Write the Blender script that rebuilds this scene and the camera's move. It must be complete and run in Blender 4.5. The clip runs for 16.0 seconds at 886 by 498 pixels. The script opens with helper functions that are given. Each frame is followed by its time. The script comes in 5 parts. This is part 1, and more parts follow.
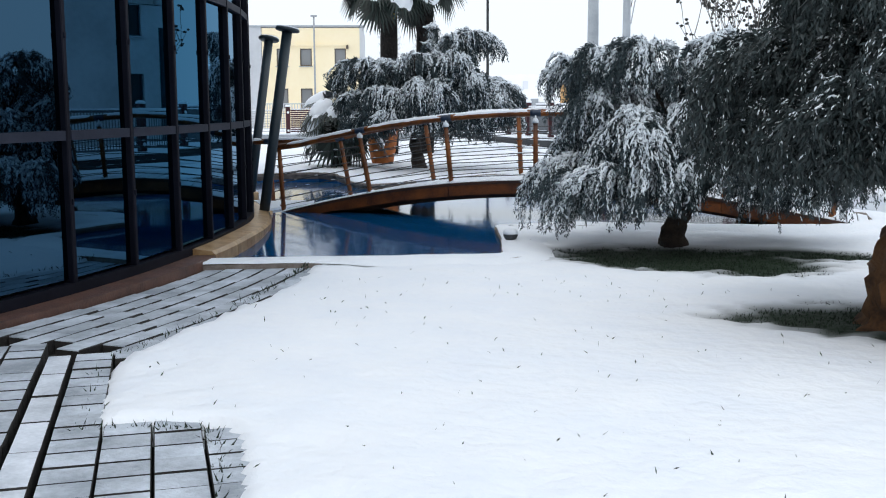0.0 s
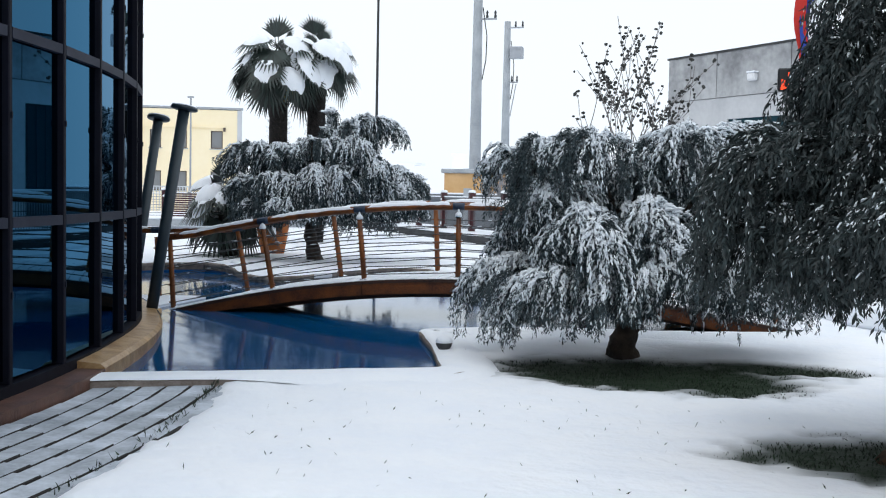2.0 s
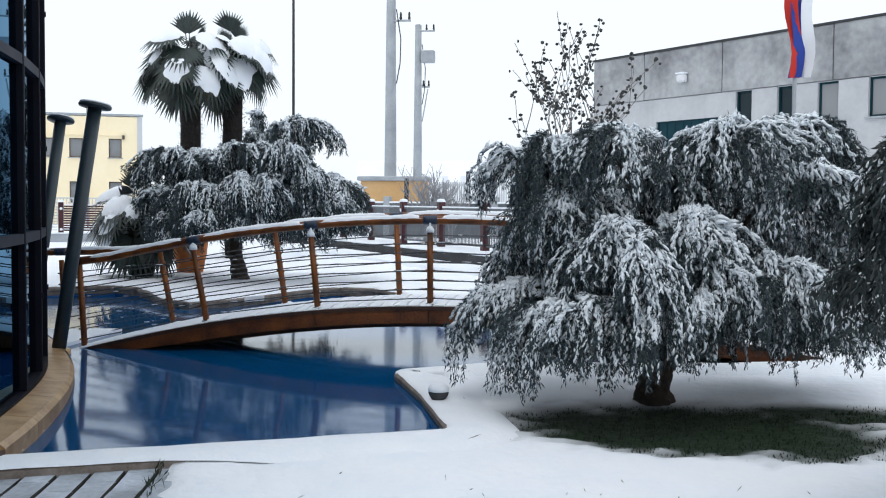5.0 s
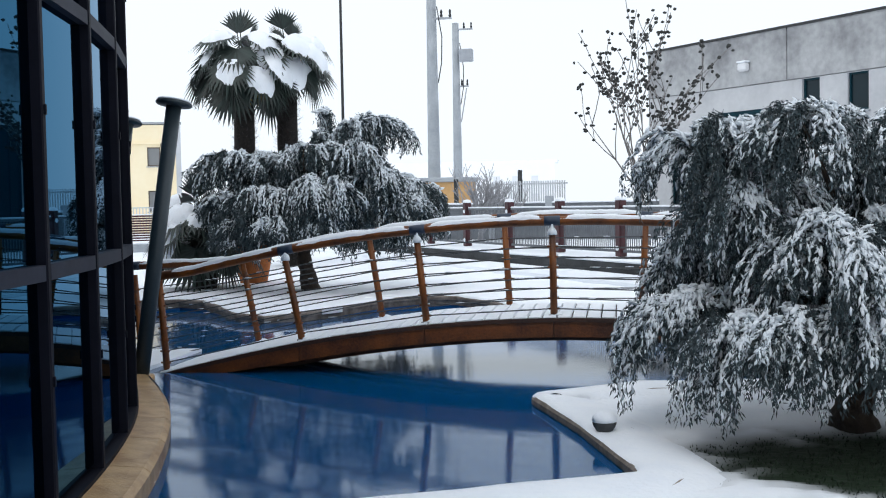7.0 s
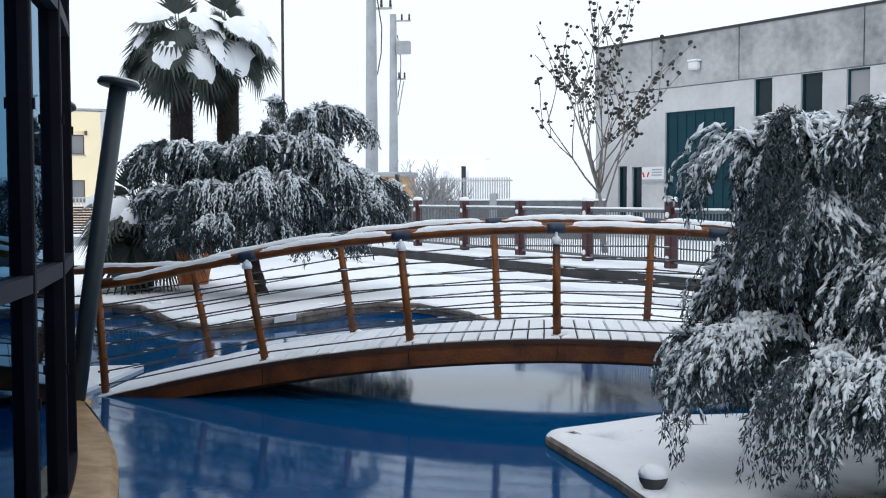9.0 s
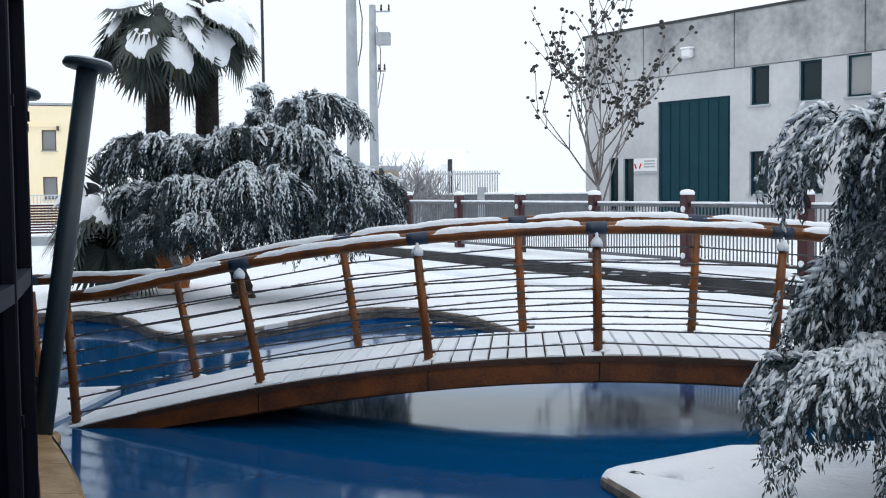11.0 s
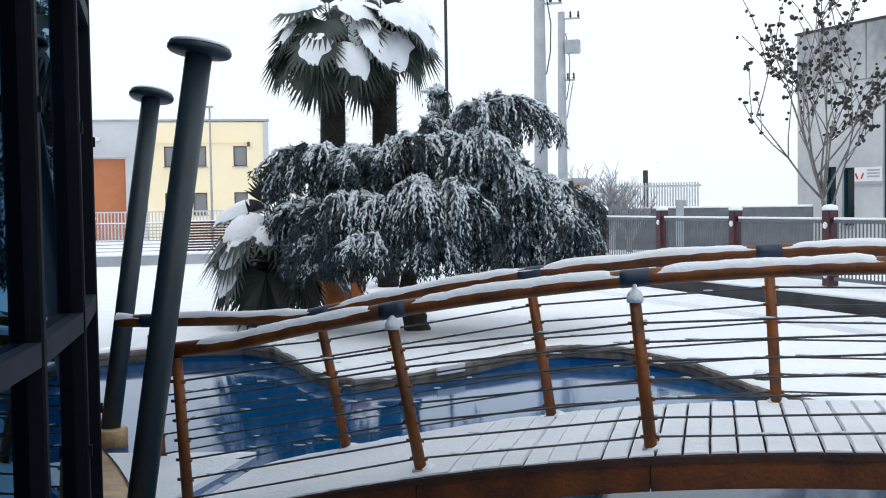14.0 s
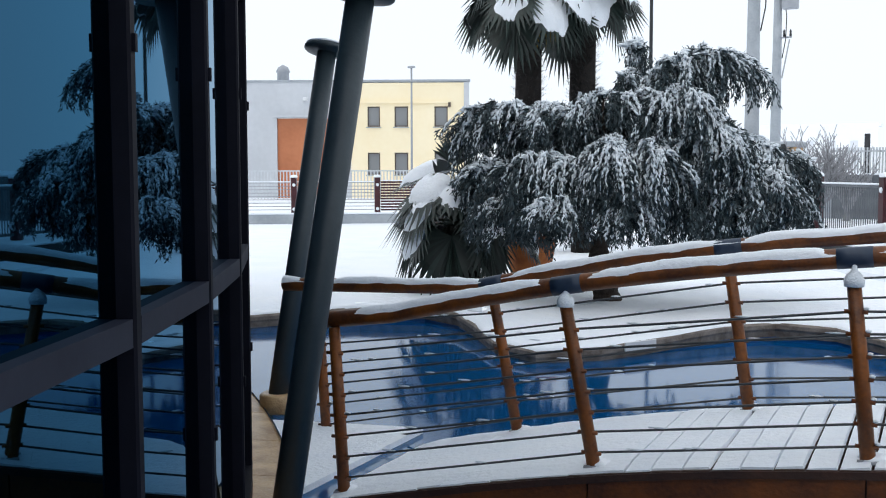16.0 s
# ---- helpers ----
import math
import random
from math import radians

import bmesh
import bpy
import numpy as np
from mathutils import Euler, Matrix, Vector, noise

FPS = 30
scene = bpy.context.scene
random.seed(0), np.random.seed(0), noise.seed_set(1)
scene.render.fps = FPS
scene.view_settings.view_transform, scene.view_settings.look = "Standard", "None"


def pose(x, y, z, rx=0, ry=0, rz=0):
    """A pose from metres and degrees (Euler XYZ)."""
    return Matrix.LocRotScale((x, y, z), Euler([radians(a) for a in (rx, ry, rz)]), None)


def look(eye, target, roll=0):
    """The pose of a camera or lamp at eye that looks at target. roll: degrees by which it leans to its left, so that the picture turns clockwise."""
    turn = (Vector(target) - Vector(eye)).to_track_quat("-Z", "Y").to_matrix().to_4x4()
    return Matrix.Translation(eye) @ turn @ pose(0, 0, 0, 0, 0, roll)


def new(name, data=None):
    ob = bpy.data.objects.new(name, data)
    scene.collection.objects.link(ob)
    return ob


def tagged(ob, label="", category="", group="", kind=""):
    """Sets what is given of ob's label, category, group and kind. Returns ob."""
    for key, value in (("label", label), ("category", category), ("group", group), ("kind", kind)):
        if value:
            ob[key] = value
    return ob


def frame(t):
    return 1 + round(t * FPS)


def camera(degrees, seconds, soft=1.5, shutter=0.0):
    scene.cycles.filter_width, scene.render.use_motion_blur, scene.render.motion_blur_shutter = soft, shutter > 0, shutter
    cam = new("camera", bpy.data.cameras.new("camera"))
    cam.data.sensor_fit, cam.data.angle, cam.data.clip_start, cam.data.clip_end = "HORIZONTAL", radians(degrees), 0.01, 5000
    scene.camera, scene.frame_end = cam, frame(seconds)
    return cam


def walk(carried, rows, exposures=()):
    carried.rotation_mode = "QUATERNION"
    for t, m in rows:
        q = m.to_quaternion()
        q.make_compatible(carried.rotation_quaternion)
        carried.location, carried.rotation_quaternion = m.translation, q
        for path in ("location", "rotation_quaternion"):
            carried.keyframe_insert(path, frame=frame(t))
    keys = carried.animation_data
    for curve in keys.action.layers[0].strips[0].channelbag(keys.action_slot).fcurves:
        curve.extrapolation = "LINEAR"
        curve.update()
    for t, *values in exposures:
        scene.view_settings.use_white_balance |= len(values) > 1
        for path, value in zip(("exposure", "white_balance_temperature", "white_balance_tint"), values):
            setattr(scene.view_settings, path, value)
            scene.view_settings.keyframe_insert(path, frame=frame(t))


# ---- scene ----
cam = camera(45.1, 16.0, soft=1.1)
PATH = [
    (0, (5.416, -3.961, 1.549), (4.734, -2.1, 1.282), -0.3),
    (0.5, (5.158, -3.702, 1.568), (4.58, -1.796, 1.39), 1.5),
    (1, (4.86, -3.432, 1.605), (4.413, -1.488, 1.453), -0.1),
    (1.5, (4.653, -3.177, 1.615), (4.217, -1.228, 1.509), -0.4),
    (2, (4.364, -2.805, 1.607), (3.912, -0.86, 1.502), 1.1),
    (2.5, (4.117, -2.483, 1.633), (3.765, -0.519, 1.49), -0.7),
    (3, (3.976, -2.133, 1.635), (3.668, -0.162, 1.487), -0.2),
    (3.5, (3.809, -1.889, 1.598), (3.509, 0.083, 1.464), 0.9),
    (4, (3.557, -1.503, 1.612), (3.307, 0.477, 1.493), -0.7),
    (4.5, (3.362, -1.148, 1.641), (3.096, 0.832, 1.551), 0.5),
    (7, (2.018, 0.325, 1.627), (1.692, 2.297, 1.541), -1.1),
    (7.5, (1.794, 0.641, 1.665), (1.44, 2.608, 1.582), -0.5),
    (8, (1.537, 0.975, 1.656), (1.3, 2.96, 1.592), -2.0),
    (8.5, (1.416, 1.233, 1.66), (1.233, 3.223, 1.581), -1.5),
    (9, (1.255, 1.611, 1.707), (1.066, 3.6, 1.609), -0.1),
    (11.5, (0.745, 3.19, 1.743), (0.602, 5.182, 1.632), -0.7),
    (12, (0.706, 3.625, 1.756), (0.475, 5.609, 1.646), 0.4),
    (12.5, (0.61, 4.018, 1.743), (0.381, 6.003, 1.652), -0.3),
    (13, (0.586, 4.332, 1.752), (0.279, 6.307, 1.676), -0.1),
    (13.5, (0.521, 4.735, 1.749), (0.073, 6.682, 1.656), 0.6),
    (14, (0.407, 5.05, 1.78), (-0.084, 6.987, 1.698), -0.9),
    (14.5, (0.424, 5.307, 1.797), (-0.17, 7.216, 1.765), -0.2),
    (15, (0.412, 5.535, 1.818), (-0.293, 7.407, 1.791), 0.7),
    (15.5, (0.376, 5.65, 1.808), (-0.369, 7.506, 1.756), 0.3),
    (16, (0.34, 5.736, 1.776), (-0.503, 7.543, 1.626), -0.1),
]
walk(cam, [(t, look(eye, target, roll)) for t, eye, target, roll in PATH])
SKY = 1.15


# ---- light ----
world = bpy.data.worlds.new("snow_sky")
scene.world = world
world.use_nodes = True
wn = world.node_tree.nodes
wl = world.node_tree.links
sky = wn.new("ShaderNodeTexSky")
sky.sky_type, sky.sun_disc = "NISHITA", False
sky.sun_elevation, sky.sun_rotation = radians(48), radians(200)
sky.air_density, sky.dust_density = 1.0, 4.0
dim = wn.new("ShaderNodeMixRGB")
dim.blend_type, dim.inputs[0].default_value = "MULTIPLY", 1.0
dim.inputs[2].default_value = (0.1, 0.1, 0.1, 1)
wl.new(sky.outputs[0], dim.inputs[1])
cloud = wn.new("ShaderNodeMixRGB")
cloud.inputs[0].default_value = 0.9
cloud.inputs[2].default_value = (0.91, 0.985, 1.065, 1)
wl.new(dim.outputs[0], cloud.inputs[1])
wl.new(cloud.outputs[0], wn["Background"].inputs["Color"])
wn["Background"].inputs["Strength"].default_value = SKY
sun = new("sun", bpy.data.lights.new("sun", "SUN"))
sun.data.energy, sun.data.angle, sun.data.color = 0.5, radians(25), (1.0, 0.97, 0.93)
sun.matrix_world = look((0, 0, 30), (6, 16, 0))


# ---- materials ----
def mat(name, col, col2=None, rough=0.8, scale=6.0, bump=0.0, bscale=40.0, metal=0.0, spec=0.5, vary=0.0, island=False, detail=6.0):
    m = bpy.data.materials.new(name)
    m.use_nodes = True
    nt = m.node_tree
    b = nt.nodes["Principled BSDF"]
    b.inputs["Roughness"].default_value = rough
    b.inputs["Metallic"].default_value = metal
    b.inputs["Specular IOR Level"].default_value = spec
    b.inputs["Base Color"].default_value = (*col, 1)
    tc = nt.nodes.new("ShaderNodeTexCoord")
    out = None
    if col2:
        n1 = nt.nodes.new("ShaderNodeTexNoise")
        n1.inputs["Scale"].default_value, n1.inputs["Detail"].default_value = scale, detail
        nt.links.new(tc.outputs["Object"], n1.inputs["Vector"])
        n2 = nt.nodes.new("ShaderNodeTexNoise")
        n2.inputs["Scale"].default_value, n2.inputs["Detail"].default_value = scale * 9, 3
        nt.links.new(tc.outputs["Object"], n2.inputs["Vector"])
        ad = nt.nodes.new("ShaderNodeMath")
        ad.operation = "MULTIPLY_ADD"
        ad.inputs[1].default_value = 0.35
        nt.links.new(n2.outputs[0], ad.inputs[0])
        nt.links.new(n1.outputs[0], ad.inputs[2])
        rp = nt.nodes.new("ShaderNodeMapRange")
        rp.inputs["From Min"].default_value, rp.inputs["From Max"].default_value = 0.5, 0.85
        nt.links.new(ad.outputs[0], rp.inputs["Value"])
        mx = nt.nodes.new("ShaderNodeMixRGB")
        mx.inputs[1].default_value, mx.inputs[2].default_value = (*col, 1), (*col2, 1)
        nt.links.new(rp.outputs[0], mx.inputs[0])
        out = mx.outputs[0]
    if vary:
        hs = nt.nodes.new("ShaderNodeHueSaturation")
        if out:
            nt.links.new(out, hs.inputs["Color"])
        else:
            hs.inputs["Color"].default_value = (*col, 1)
        if island:
            src = nt.nodes.new("ShaderNodeNewGeometry").outputs["Random Per Island"]
        else:
            src = nt.nodes.new("ShaderNodeObjectInfo").outputs["Random"]
        mr = nt.nodes.new("ShaderNodeMapRange")
        mr.inputs["To Min"].default_value, mr.inputs["To Max"].default_value = 1 - vary, 1 + vary
        nt.links.new(src, mr.inputs["Value"])
        nt.links.new(mr.outputs[0], hs.inputs["Value"])
        out = hs.outputs[0]
    if out:
        nt.links.new(out, b.inputs["Base Color"])
    if bump:
        nb = nt.nodes.new("ShaderNodeTexNoise")
        nb.inputs["Scale"].default_value, nb.inputs["Detail"].default_value = bscale, 5
        nt.links.new(tc.outputs["Object"], nb.inputs["Vector"])
        bp = nt.nodes.new("ShaderNodeBump")
        bp.inputs["Strength"].default_value, bp.inputs["Distance"].default_value = bump, 0.02
        nt.links.new(nb.outputs[0], bp.inputs["Height"])
        nt.links.new(bp.outputs[0], b.inputs["Normal"])
    return m


SNOW = mat("snow", (0.85, 0.89, 0.95), (0.90, 0.93, 0.97), 0.75, 3.0, 0.5, 28, spec=0.2)
FROST = mat("clinging_snow", (0.72, 0.78, 0.84), (0.84, 0.88, 0.92), 0.8, 12.0, 0.4, 90, spec=0.2)
PAVER = mat("snow_dusted_paver", (0.30, 0.335, 0.38), (0.58, 0.63, 0.70), 0.7, 3.0, 0.4, 70, vary=0.14)
JOINT = mat("wet_joint_bed", (0.012, 0.011, 0.010), (0.03, 0.026, 0.024), 0.9, 8.0, 0.5, 60)
KERB = mat("snowy_edging", (0.5, 0.54, 0.6), (0.75, 0.79, 0.86), 0.7, 4.0, 0.3, 60, vary=0.08)
PLINTH = mat("wet_brown_plinth", (0.06, 0.028, 0.02), (0.13, 0.06, 0.04), 0.5, 5.0, 0.3, 50)
LEDGE = mat("tan_stone_ledge", (0.27, 0.15, 0.06), (0.52, 0.35, 0.18), 0.35, 5.0, 0.25, 60, vary=0.06)
STONE = mat("grey_coping_stone", (0.13, 0.10, 0.08), (0.28, 0.24, 0.21), 0.7, 7.0, 0.3, 60, vary=0.06)
POOLBLUE = mat("blue_pool_lining", (0.002, 0.075, 0.26), (0.004, 0.11, 0.34), 0.35, 4.0)
STEEL = mat("blue_grey_painted_steel", (0.021, 0.034, 0.043), (0.032, 0.048, 0.058), 0.45, 3.0, 0.1, 30)
MULLION = mat("dark_navy_aluminium", (0.003, 0.0035, 0.008), (0.006, 0.0065, 0.013), 0.6, 3.0, spec=0.12)
TRANSOM = mat("slate_blue_aluminium", (0.014, 0.017, 0.03), (0.022, 0.026, 0.042), 0.6, 3.0, spec=0.15)
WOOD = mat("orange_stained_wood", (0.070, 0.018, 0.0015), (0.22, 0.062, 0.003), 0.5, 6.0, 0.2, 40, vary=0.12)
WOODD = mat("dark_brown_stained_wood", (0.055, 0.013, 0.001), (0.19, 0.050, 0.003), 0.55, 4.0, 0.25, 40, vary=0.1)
# darker brown throughout, so the open plank joints look dark
DARKWOOD = mat("dark_brown_wood", (0.025, 0.010, 0.006), (0.06, 0.022, 0.010), 0.6, 4.0, 0.3, 40)
SLEEVE = mat("navy_steel_sleeve", (0.012, 0.026, 0.055), (0.022, 0.04, 0.075), 0.5, 6.0)
CABLE = mat("steel_cable", (0.025, 0.028, 0.032), (0.06, 0.065, 0.07), 0.5, 10.0)
BARK = mat("olive_bark", (0.016, 0.012, 0.010), (0.05, 0.034, 0.024), 0.9, 9.0, 1.0, 30)
BARKO = mat("old_olive_bark", (0.05, 0.022, 0.009), (0.19, 0.085, 0.028), 0.9, 4.0, 1.0, 18)
LEAF = mat("olive_leaf", (0.030, 0.050, 0.058), None, 0.6, vary=0.55, island=True)
LEAFD = mat("dark_olive_leaf", (0.022, 0.034, 0.035), None, 0.6, vary=0.55, island=True)
PALMLEAF = mat("palm_leaf", (0.016, 0.028, 0.024), None, 0.5, vary=0.5, island=True)
PALMDEAD = mat("yellowed_palm_leaf", (0.20, 0.14, 0.02), None, 0.6, vary=0.4, island=True)
PALMTRUNK = mat("fibrous_palm_trunk", (0.005, 0.004, 0.004), (0.016, 0.012, 0.010), 0.95, 14.0, 1.0, 40)
TERRA = mat("terracotta", (0.30, 0.085, 0.018), (0.46, 0.15, 0.035), 0.8, 7.0, 0.2, 40)
CONC = mat("pole_concrete", (0.30, 0.33, 0.36), (0.40, 0.43, 0.46), 0.85, 1.2, 0.2, 20)
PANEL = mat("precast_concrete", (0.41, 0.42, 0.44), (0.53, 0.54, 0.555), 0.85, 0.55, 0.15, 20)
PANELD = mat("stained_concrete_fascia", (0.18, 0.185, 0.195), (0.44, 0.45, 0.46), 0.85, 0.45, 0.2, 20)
TEAL = mat("teal_metal", (0.002, 0.030, 0.044), (0.003, 0.040, 0.056), 0.6, 0.8, spec=0.2)
DARKGLASS = mat("dark_window_glass", (0.008, 0.020, 0.027), None, 0.2, spec=0.25)
GREYGLASS = mat("grey_window_glass", (0.25, 0.26, 0.27), None, 0.12)
YELLOW = mat("yellow_render", (0.93, 0.79, 0.53), (0.96, 0.84, 0.60), 0.9, 0.4)
YGREY = mat("pale_grey_render", (0.50, 0.52, 0.55), (0.58, 0.60, 0.63), 0.9, 0.4)
RUST = mat("rust_red_shutter", (0.42, 0.14, 0.06), (0.5, 0.18, 0.08), 0.7, 0.6)
FRAME = mat("brown_window_frame", (0.10, 0.075, 0.06), None, 0.6)
BURG = mat("burgundy_fence_paint", (0.030, 0.003, 0.006), (0.06, 0.008, 0.013), 0.4, 8.0)
GRILLE = mat("grey_fence_grille", (0.09, 0.10, 0.115), (0.14, 0.155, 0.17), 0.6, 4.0)
WALLC = mat("dark_wet_concrete", (0.022, 0.025, 0.028), (0.055, 0.058, 0.062), 0.8, 2.0, 0.3, 30)
SHED = mat("orange_render", (0.55, 0.33, 0.14), (0.62, 0.40, 0.20), 0.9, 0.8)
GREYMETAL = mat("galvanised_metal", (0.28, 0.30, 0.33), (0.36, 0.38, 0.41), 0.5, 3.0)
# lighter copy of the galvanised metal, with distance haze in its colour
HAZEMETAL = mat("haze_paled_steel", (0.48, 0.51, 0.54), (0.6, 0.63, 0.66), 0.6, 2.0)
BLACKP = mat("dark_mast_paint", (0.02, 0.022, 0.024), None, 0.5)
RED = mat("red_cloth", (0.55, 0.03, 0.02), None, 0.8)
BLUEC = mat("blue_cloth", (0.02, 0.05, 0.30), None, 0.8)
WHITEC = mat("white_cloth", (0.75, 0.77, 0.8), None, 0.8)
WHITEP = mat("white_plate", (0.7, 0.71, 0.73), None, 0.5)
# far walls and windows bleached near white: snowfall haze painted as colour
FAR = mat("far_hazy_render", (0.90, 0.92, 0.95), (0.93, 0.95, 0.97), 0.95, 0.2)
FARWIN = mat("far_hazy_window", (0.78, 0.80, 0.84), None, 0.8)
BARE = mat("grey_twigs", (0.12, 0.11, 0.105), (0.2, 0.185, 0.18), 0.9, 4.0)
# twigs greyed in colour to stand in for haze before the sky
HAZEBARE = mat("haze_greyed_twigs", (0.22, 0.22, 0.23), (0.36, 0.36, 0.38), 0.9, 4.0)
GRASS = mat("wet_grass", (0.012, 0.026, 0.012), None, 0.8, vary=0.6, island=True)
DRYLEAF = mat("withered_leaf", (0.03, 0.032, 0.03), None, 0.8, vary=0.5, island=True)
ROOM = mat("dim_interior", (0.03, 0.035, 0.045), (0.05, 0.055, 0.065), 0.8, 1.0)

# tinted mirror glazing
GLASS = mat("blue_mirror_glazing", (0.034, 0.078, 0.128), None, 0.012, metal=1.0)
_g = GLASS.node_tree.nodes["Principled BSDF"]
_g.inputs["Specular Tint"].default_value = (0.5, 0.7, 0.88, 1)

# pool water: deep blue, with slow ripples
WATER = mat("pool_water", (0.0003, 0.058, 0.18), (0.0006, 0.074, 0.22), 0.07, 0.3, 0.12, 1.3, spec=0.6)
WATER.node_tree.nodes["Principled BSDF"].inputs["IOR"].default_value = 1.33
WATER.node_tree.nodes["Principled BSDF"].inputs["Specular Tint"].default_value = (0.02, 0.7, 1, 1)

# lit red sign
LIT = bpy.data.materials.new("lit_red_sign")
LIT.use_nodes = True
_b = LIT.node_tree.nodes["Principled BSDF"]
_b.inputs["Base Color"].default_value = (0.5, 0.03, 0.01, 1)
_b.inputs["Emission Color"].default_value = (1, 0.07, 0.02, 1)
_b.inputs["Emission Strength"].default_value = 1.6


# ground: snow, with bare wet grass under the two near olives
PATCHES = ((4.0, 7.45, 1.7, 1.05), (6.27, 4.5, 1.72, 0.86), (5.1, 8.15, 0.95, 0.42))


def ground_material():
    m = mat("snow_and_grass", (0.86, 0.90, 0.96), (0.91, 0.935, 0.97), 0.75, 1.6, 0.5, 9, spec=0.2)
    nt = m.node_tree
    b = nt.nodes["Principled BSDF"]
    base = b.inputs["Base Color"].links[0].from_socket
    at = nt.nodes.new("ShaderNodeAttribute")
    at.attribute_name = "bare"
    mx = nt.nodes.new("ShaderNodeMixRGB")
    mx.inputs[2].default_value = (0.016, 0.030, 0.016, 1)
    nt.links.new(at.outputs["Fac"], mx.inputs[0])
    nt.links.new(base, mx.inputs[1])
    nt.links.new(mx.outputs[0], b.inputs["Base Color"])
    return m


GROUND = ground_material()
for _n in GROUND.node_tree.nodes:
    if _n.type == "BUMP":
        _n.inputs["Distance"].default_value = 0.05


# ---- building helpers ----
def mesh_of(name, verts, faces, material, smooth=False):
    me = bpy.data.meshes.new(name)
    me.from_pydata([tuple(map(float, v)) for v in verts], [], faces)
    me.materials.append(material)
    if smooth:
        me.polygons.foreach_set("use_smooth", [True] * len(me.polygons))
    me.update()
    return me


def part(name, bm, material, parent=None, label=""):
    """One mesh object from a bmesh, a (verts, faces) pair or a mesh, under a thing or a part."""
    if isinstance(bm, tuple):
        me = mesh_of(name, bm[0], bm[1], material, len(bm) > 2)
    elif isinstance(bm, bpy.types.Mesh):
        me = bm
    else:
        me = bpy.data.meshes.new(name)
        bm.normal_update()
        bm.to_mesh(me)
        bm.free()
        me.materials.append(material)
    ob = new(name, me)
    ob.parent = parent
    if label:
        tagged(ob, label)
    return ob


def thing(name, x, y, z, label, category, group="", kind="", rz=0.0):
    ob = new(name)
    ob.matrix_world = pose(x, y, z, 0, 0, rz)
    ob.empty_display_size = 0.1
    return tagged(ob, label, category, group, kind)


def box(sx, sy, sz, m=Matrix(), bevel=0.0, bm=None):
    """A box on its base centre, bevelled."""
    one = bmesh.new()
    bmesh.ops.create_cube(one, size=1, matrix=Matrix.Translation((0, 0, sz / 2)) @ Matrix.Diagonal((sx, sy, sz, 1)))
    if bevel:
        bmesh.ops.bevel(one, geom=one.edges[:], offset=bevel, segments=1, affect="EDGES")
    one.transform(m)
    if bm is None:
        return one
    tmp = bpy.data.meshes.new("tmp")
    one.to_mesh(tmp)
    one.free()
    bm.from_mesh(tmp)
    bpy.data.meshes.remove(tmp)
    return bm


def tube(path, radii, n=8, cap=True):
    """Verts and faces of a tube along a path."""
    path = [Vector(p) for p in path]
    if not hasattr(radii, "__len__"):
        radii = [radii] * len(path)
    vs, fs = [], []
    up = Vector((0.13, 0.29, 0.94)).normalized()
    for i, p in enumerate(path):
        d = (path[min(i + 1, len(path) - 1)] - path[max(i - 1, 0)]).normalized()
        a = d.cross(up)
        if a.length < 1e-3:
            a = d.cross(Vector((1, 0, 0)))
        a.normalize()
        b = d.cross(a)
        for k in range(n):
            w = 2 * math.pi * k / n
            vs.append(p + (a * math.cos(w) + b * math.sin(w)) * radii[i])
    for i in range(len(path) - 1):
        for k in range(n):
            k2 = (k + 1) % n
            fs.append((i * n + k, i * n + k2, (i + 1) * n + k2, (i + 1) * n + k))
    if cap:
        fs.append(tuple(range(n - 1, -1, -1)))
        fs.append(tuple((len(path) - 1) * n + k for k in range(n)))
    return vs, fs, True


def merge(*sets):
    vs, fs = [], []
    for s in sets:
        o = len(vs)
        vs += list(s[0])
        fs += [tuple(i + o for i in f) for f in s[1]]
    return vs, fs, True


def lathe(profile, n=20):
    """A solid of revolution from (radius, height) pairs."""
    vs, fs = [], []
    for r, z in profile:
        for k in range(n):
            w = 2 * math.pi * k / n
            vs.append((r * math.cos(w), r * math.sin(w), z))
    for i in range(len(profile) - 1):
        for k in range(n):
            k2 = (k + 1) % n
            fs.append((i * n + k, i * n + k2, (i + 1) * n + k2, (i + 1) * n + k))
    fs.append(tuple(range(n - 1, -1, -1)))
    fs.append(tuple((len(profile) - 1) * n + k for k in range(n)))
    return vs, fs, True


def sstep(a, b, v):
    t = np.clip((v - a) / (b - a), 0, 1)
    return t * t * (3 - 2 * t)


# ---- plan ----
FX, FY, FR = -0.48, 2.02, 15.0      # glass front: greatest x, its y, its radius


def front(s, off=0.0):
    """A point of the curved glass front, s metres along it, off metres out of it."""
    w = s / FR
    return FX - FR + (FR + off) * math.cos(w), FY + (FR + off) * math.sin(w)


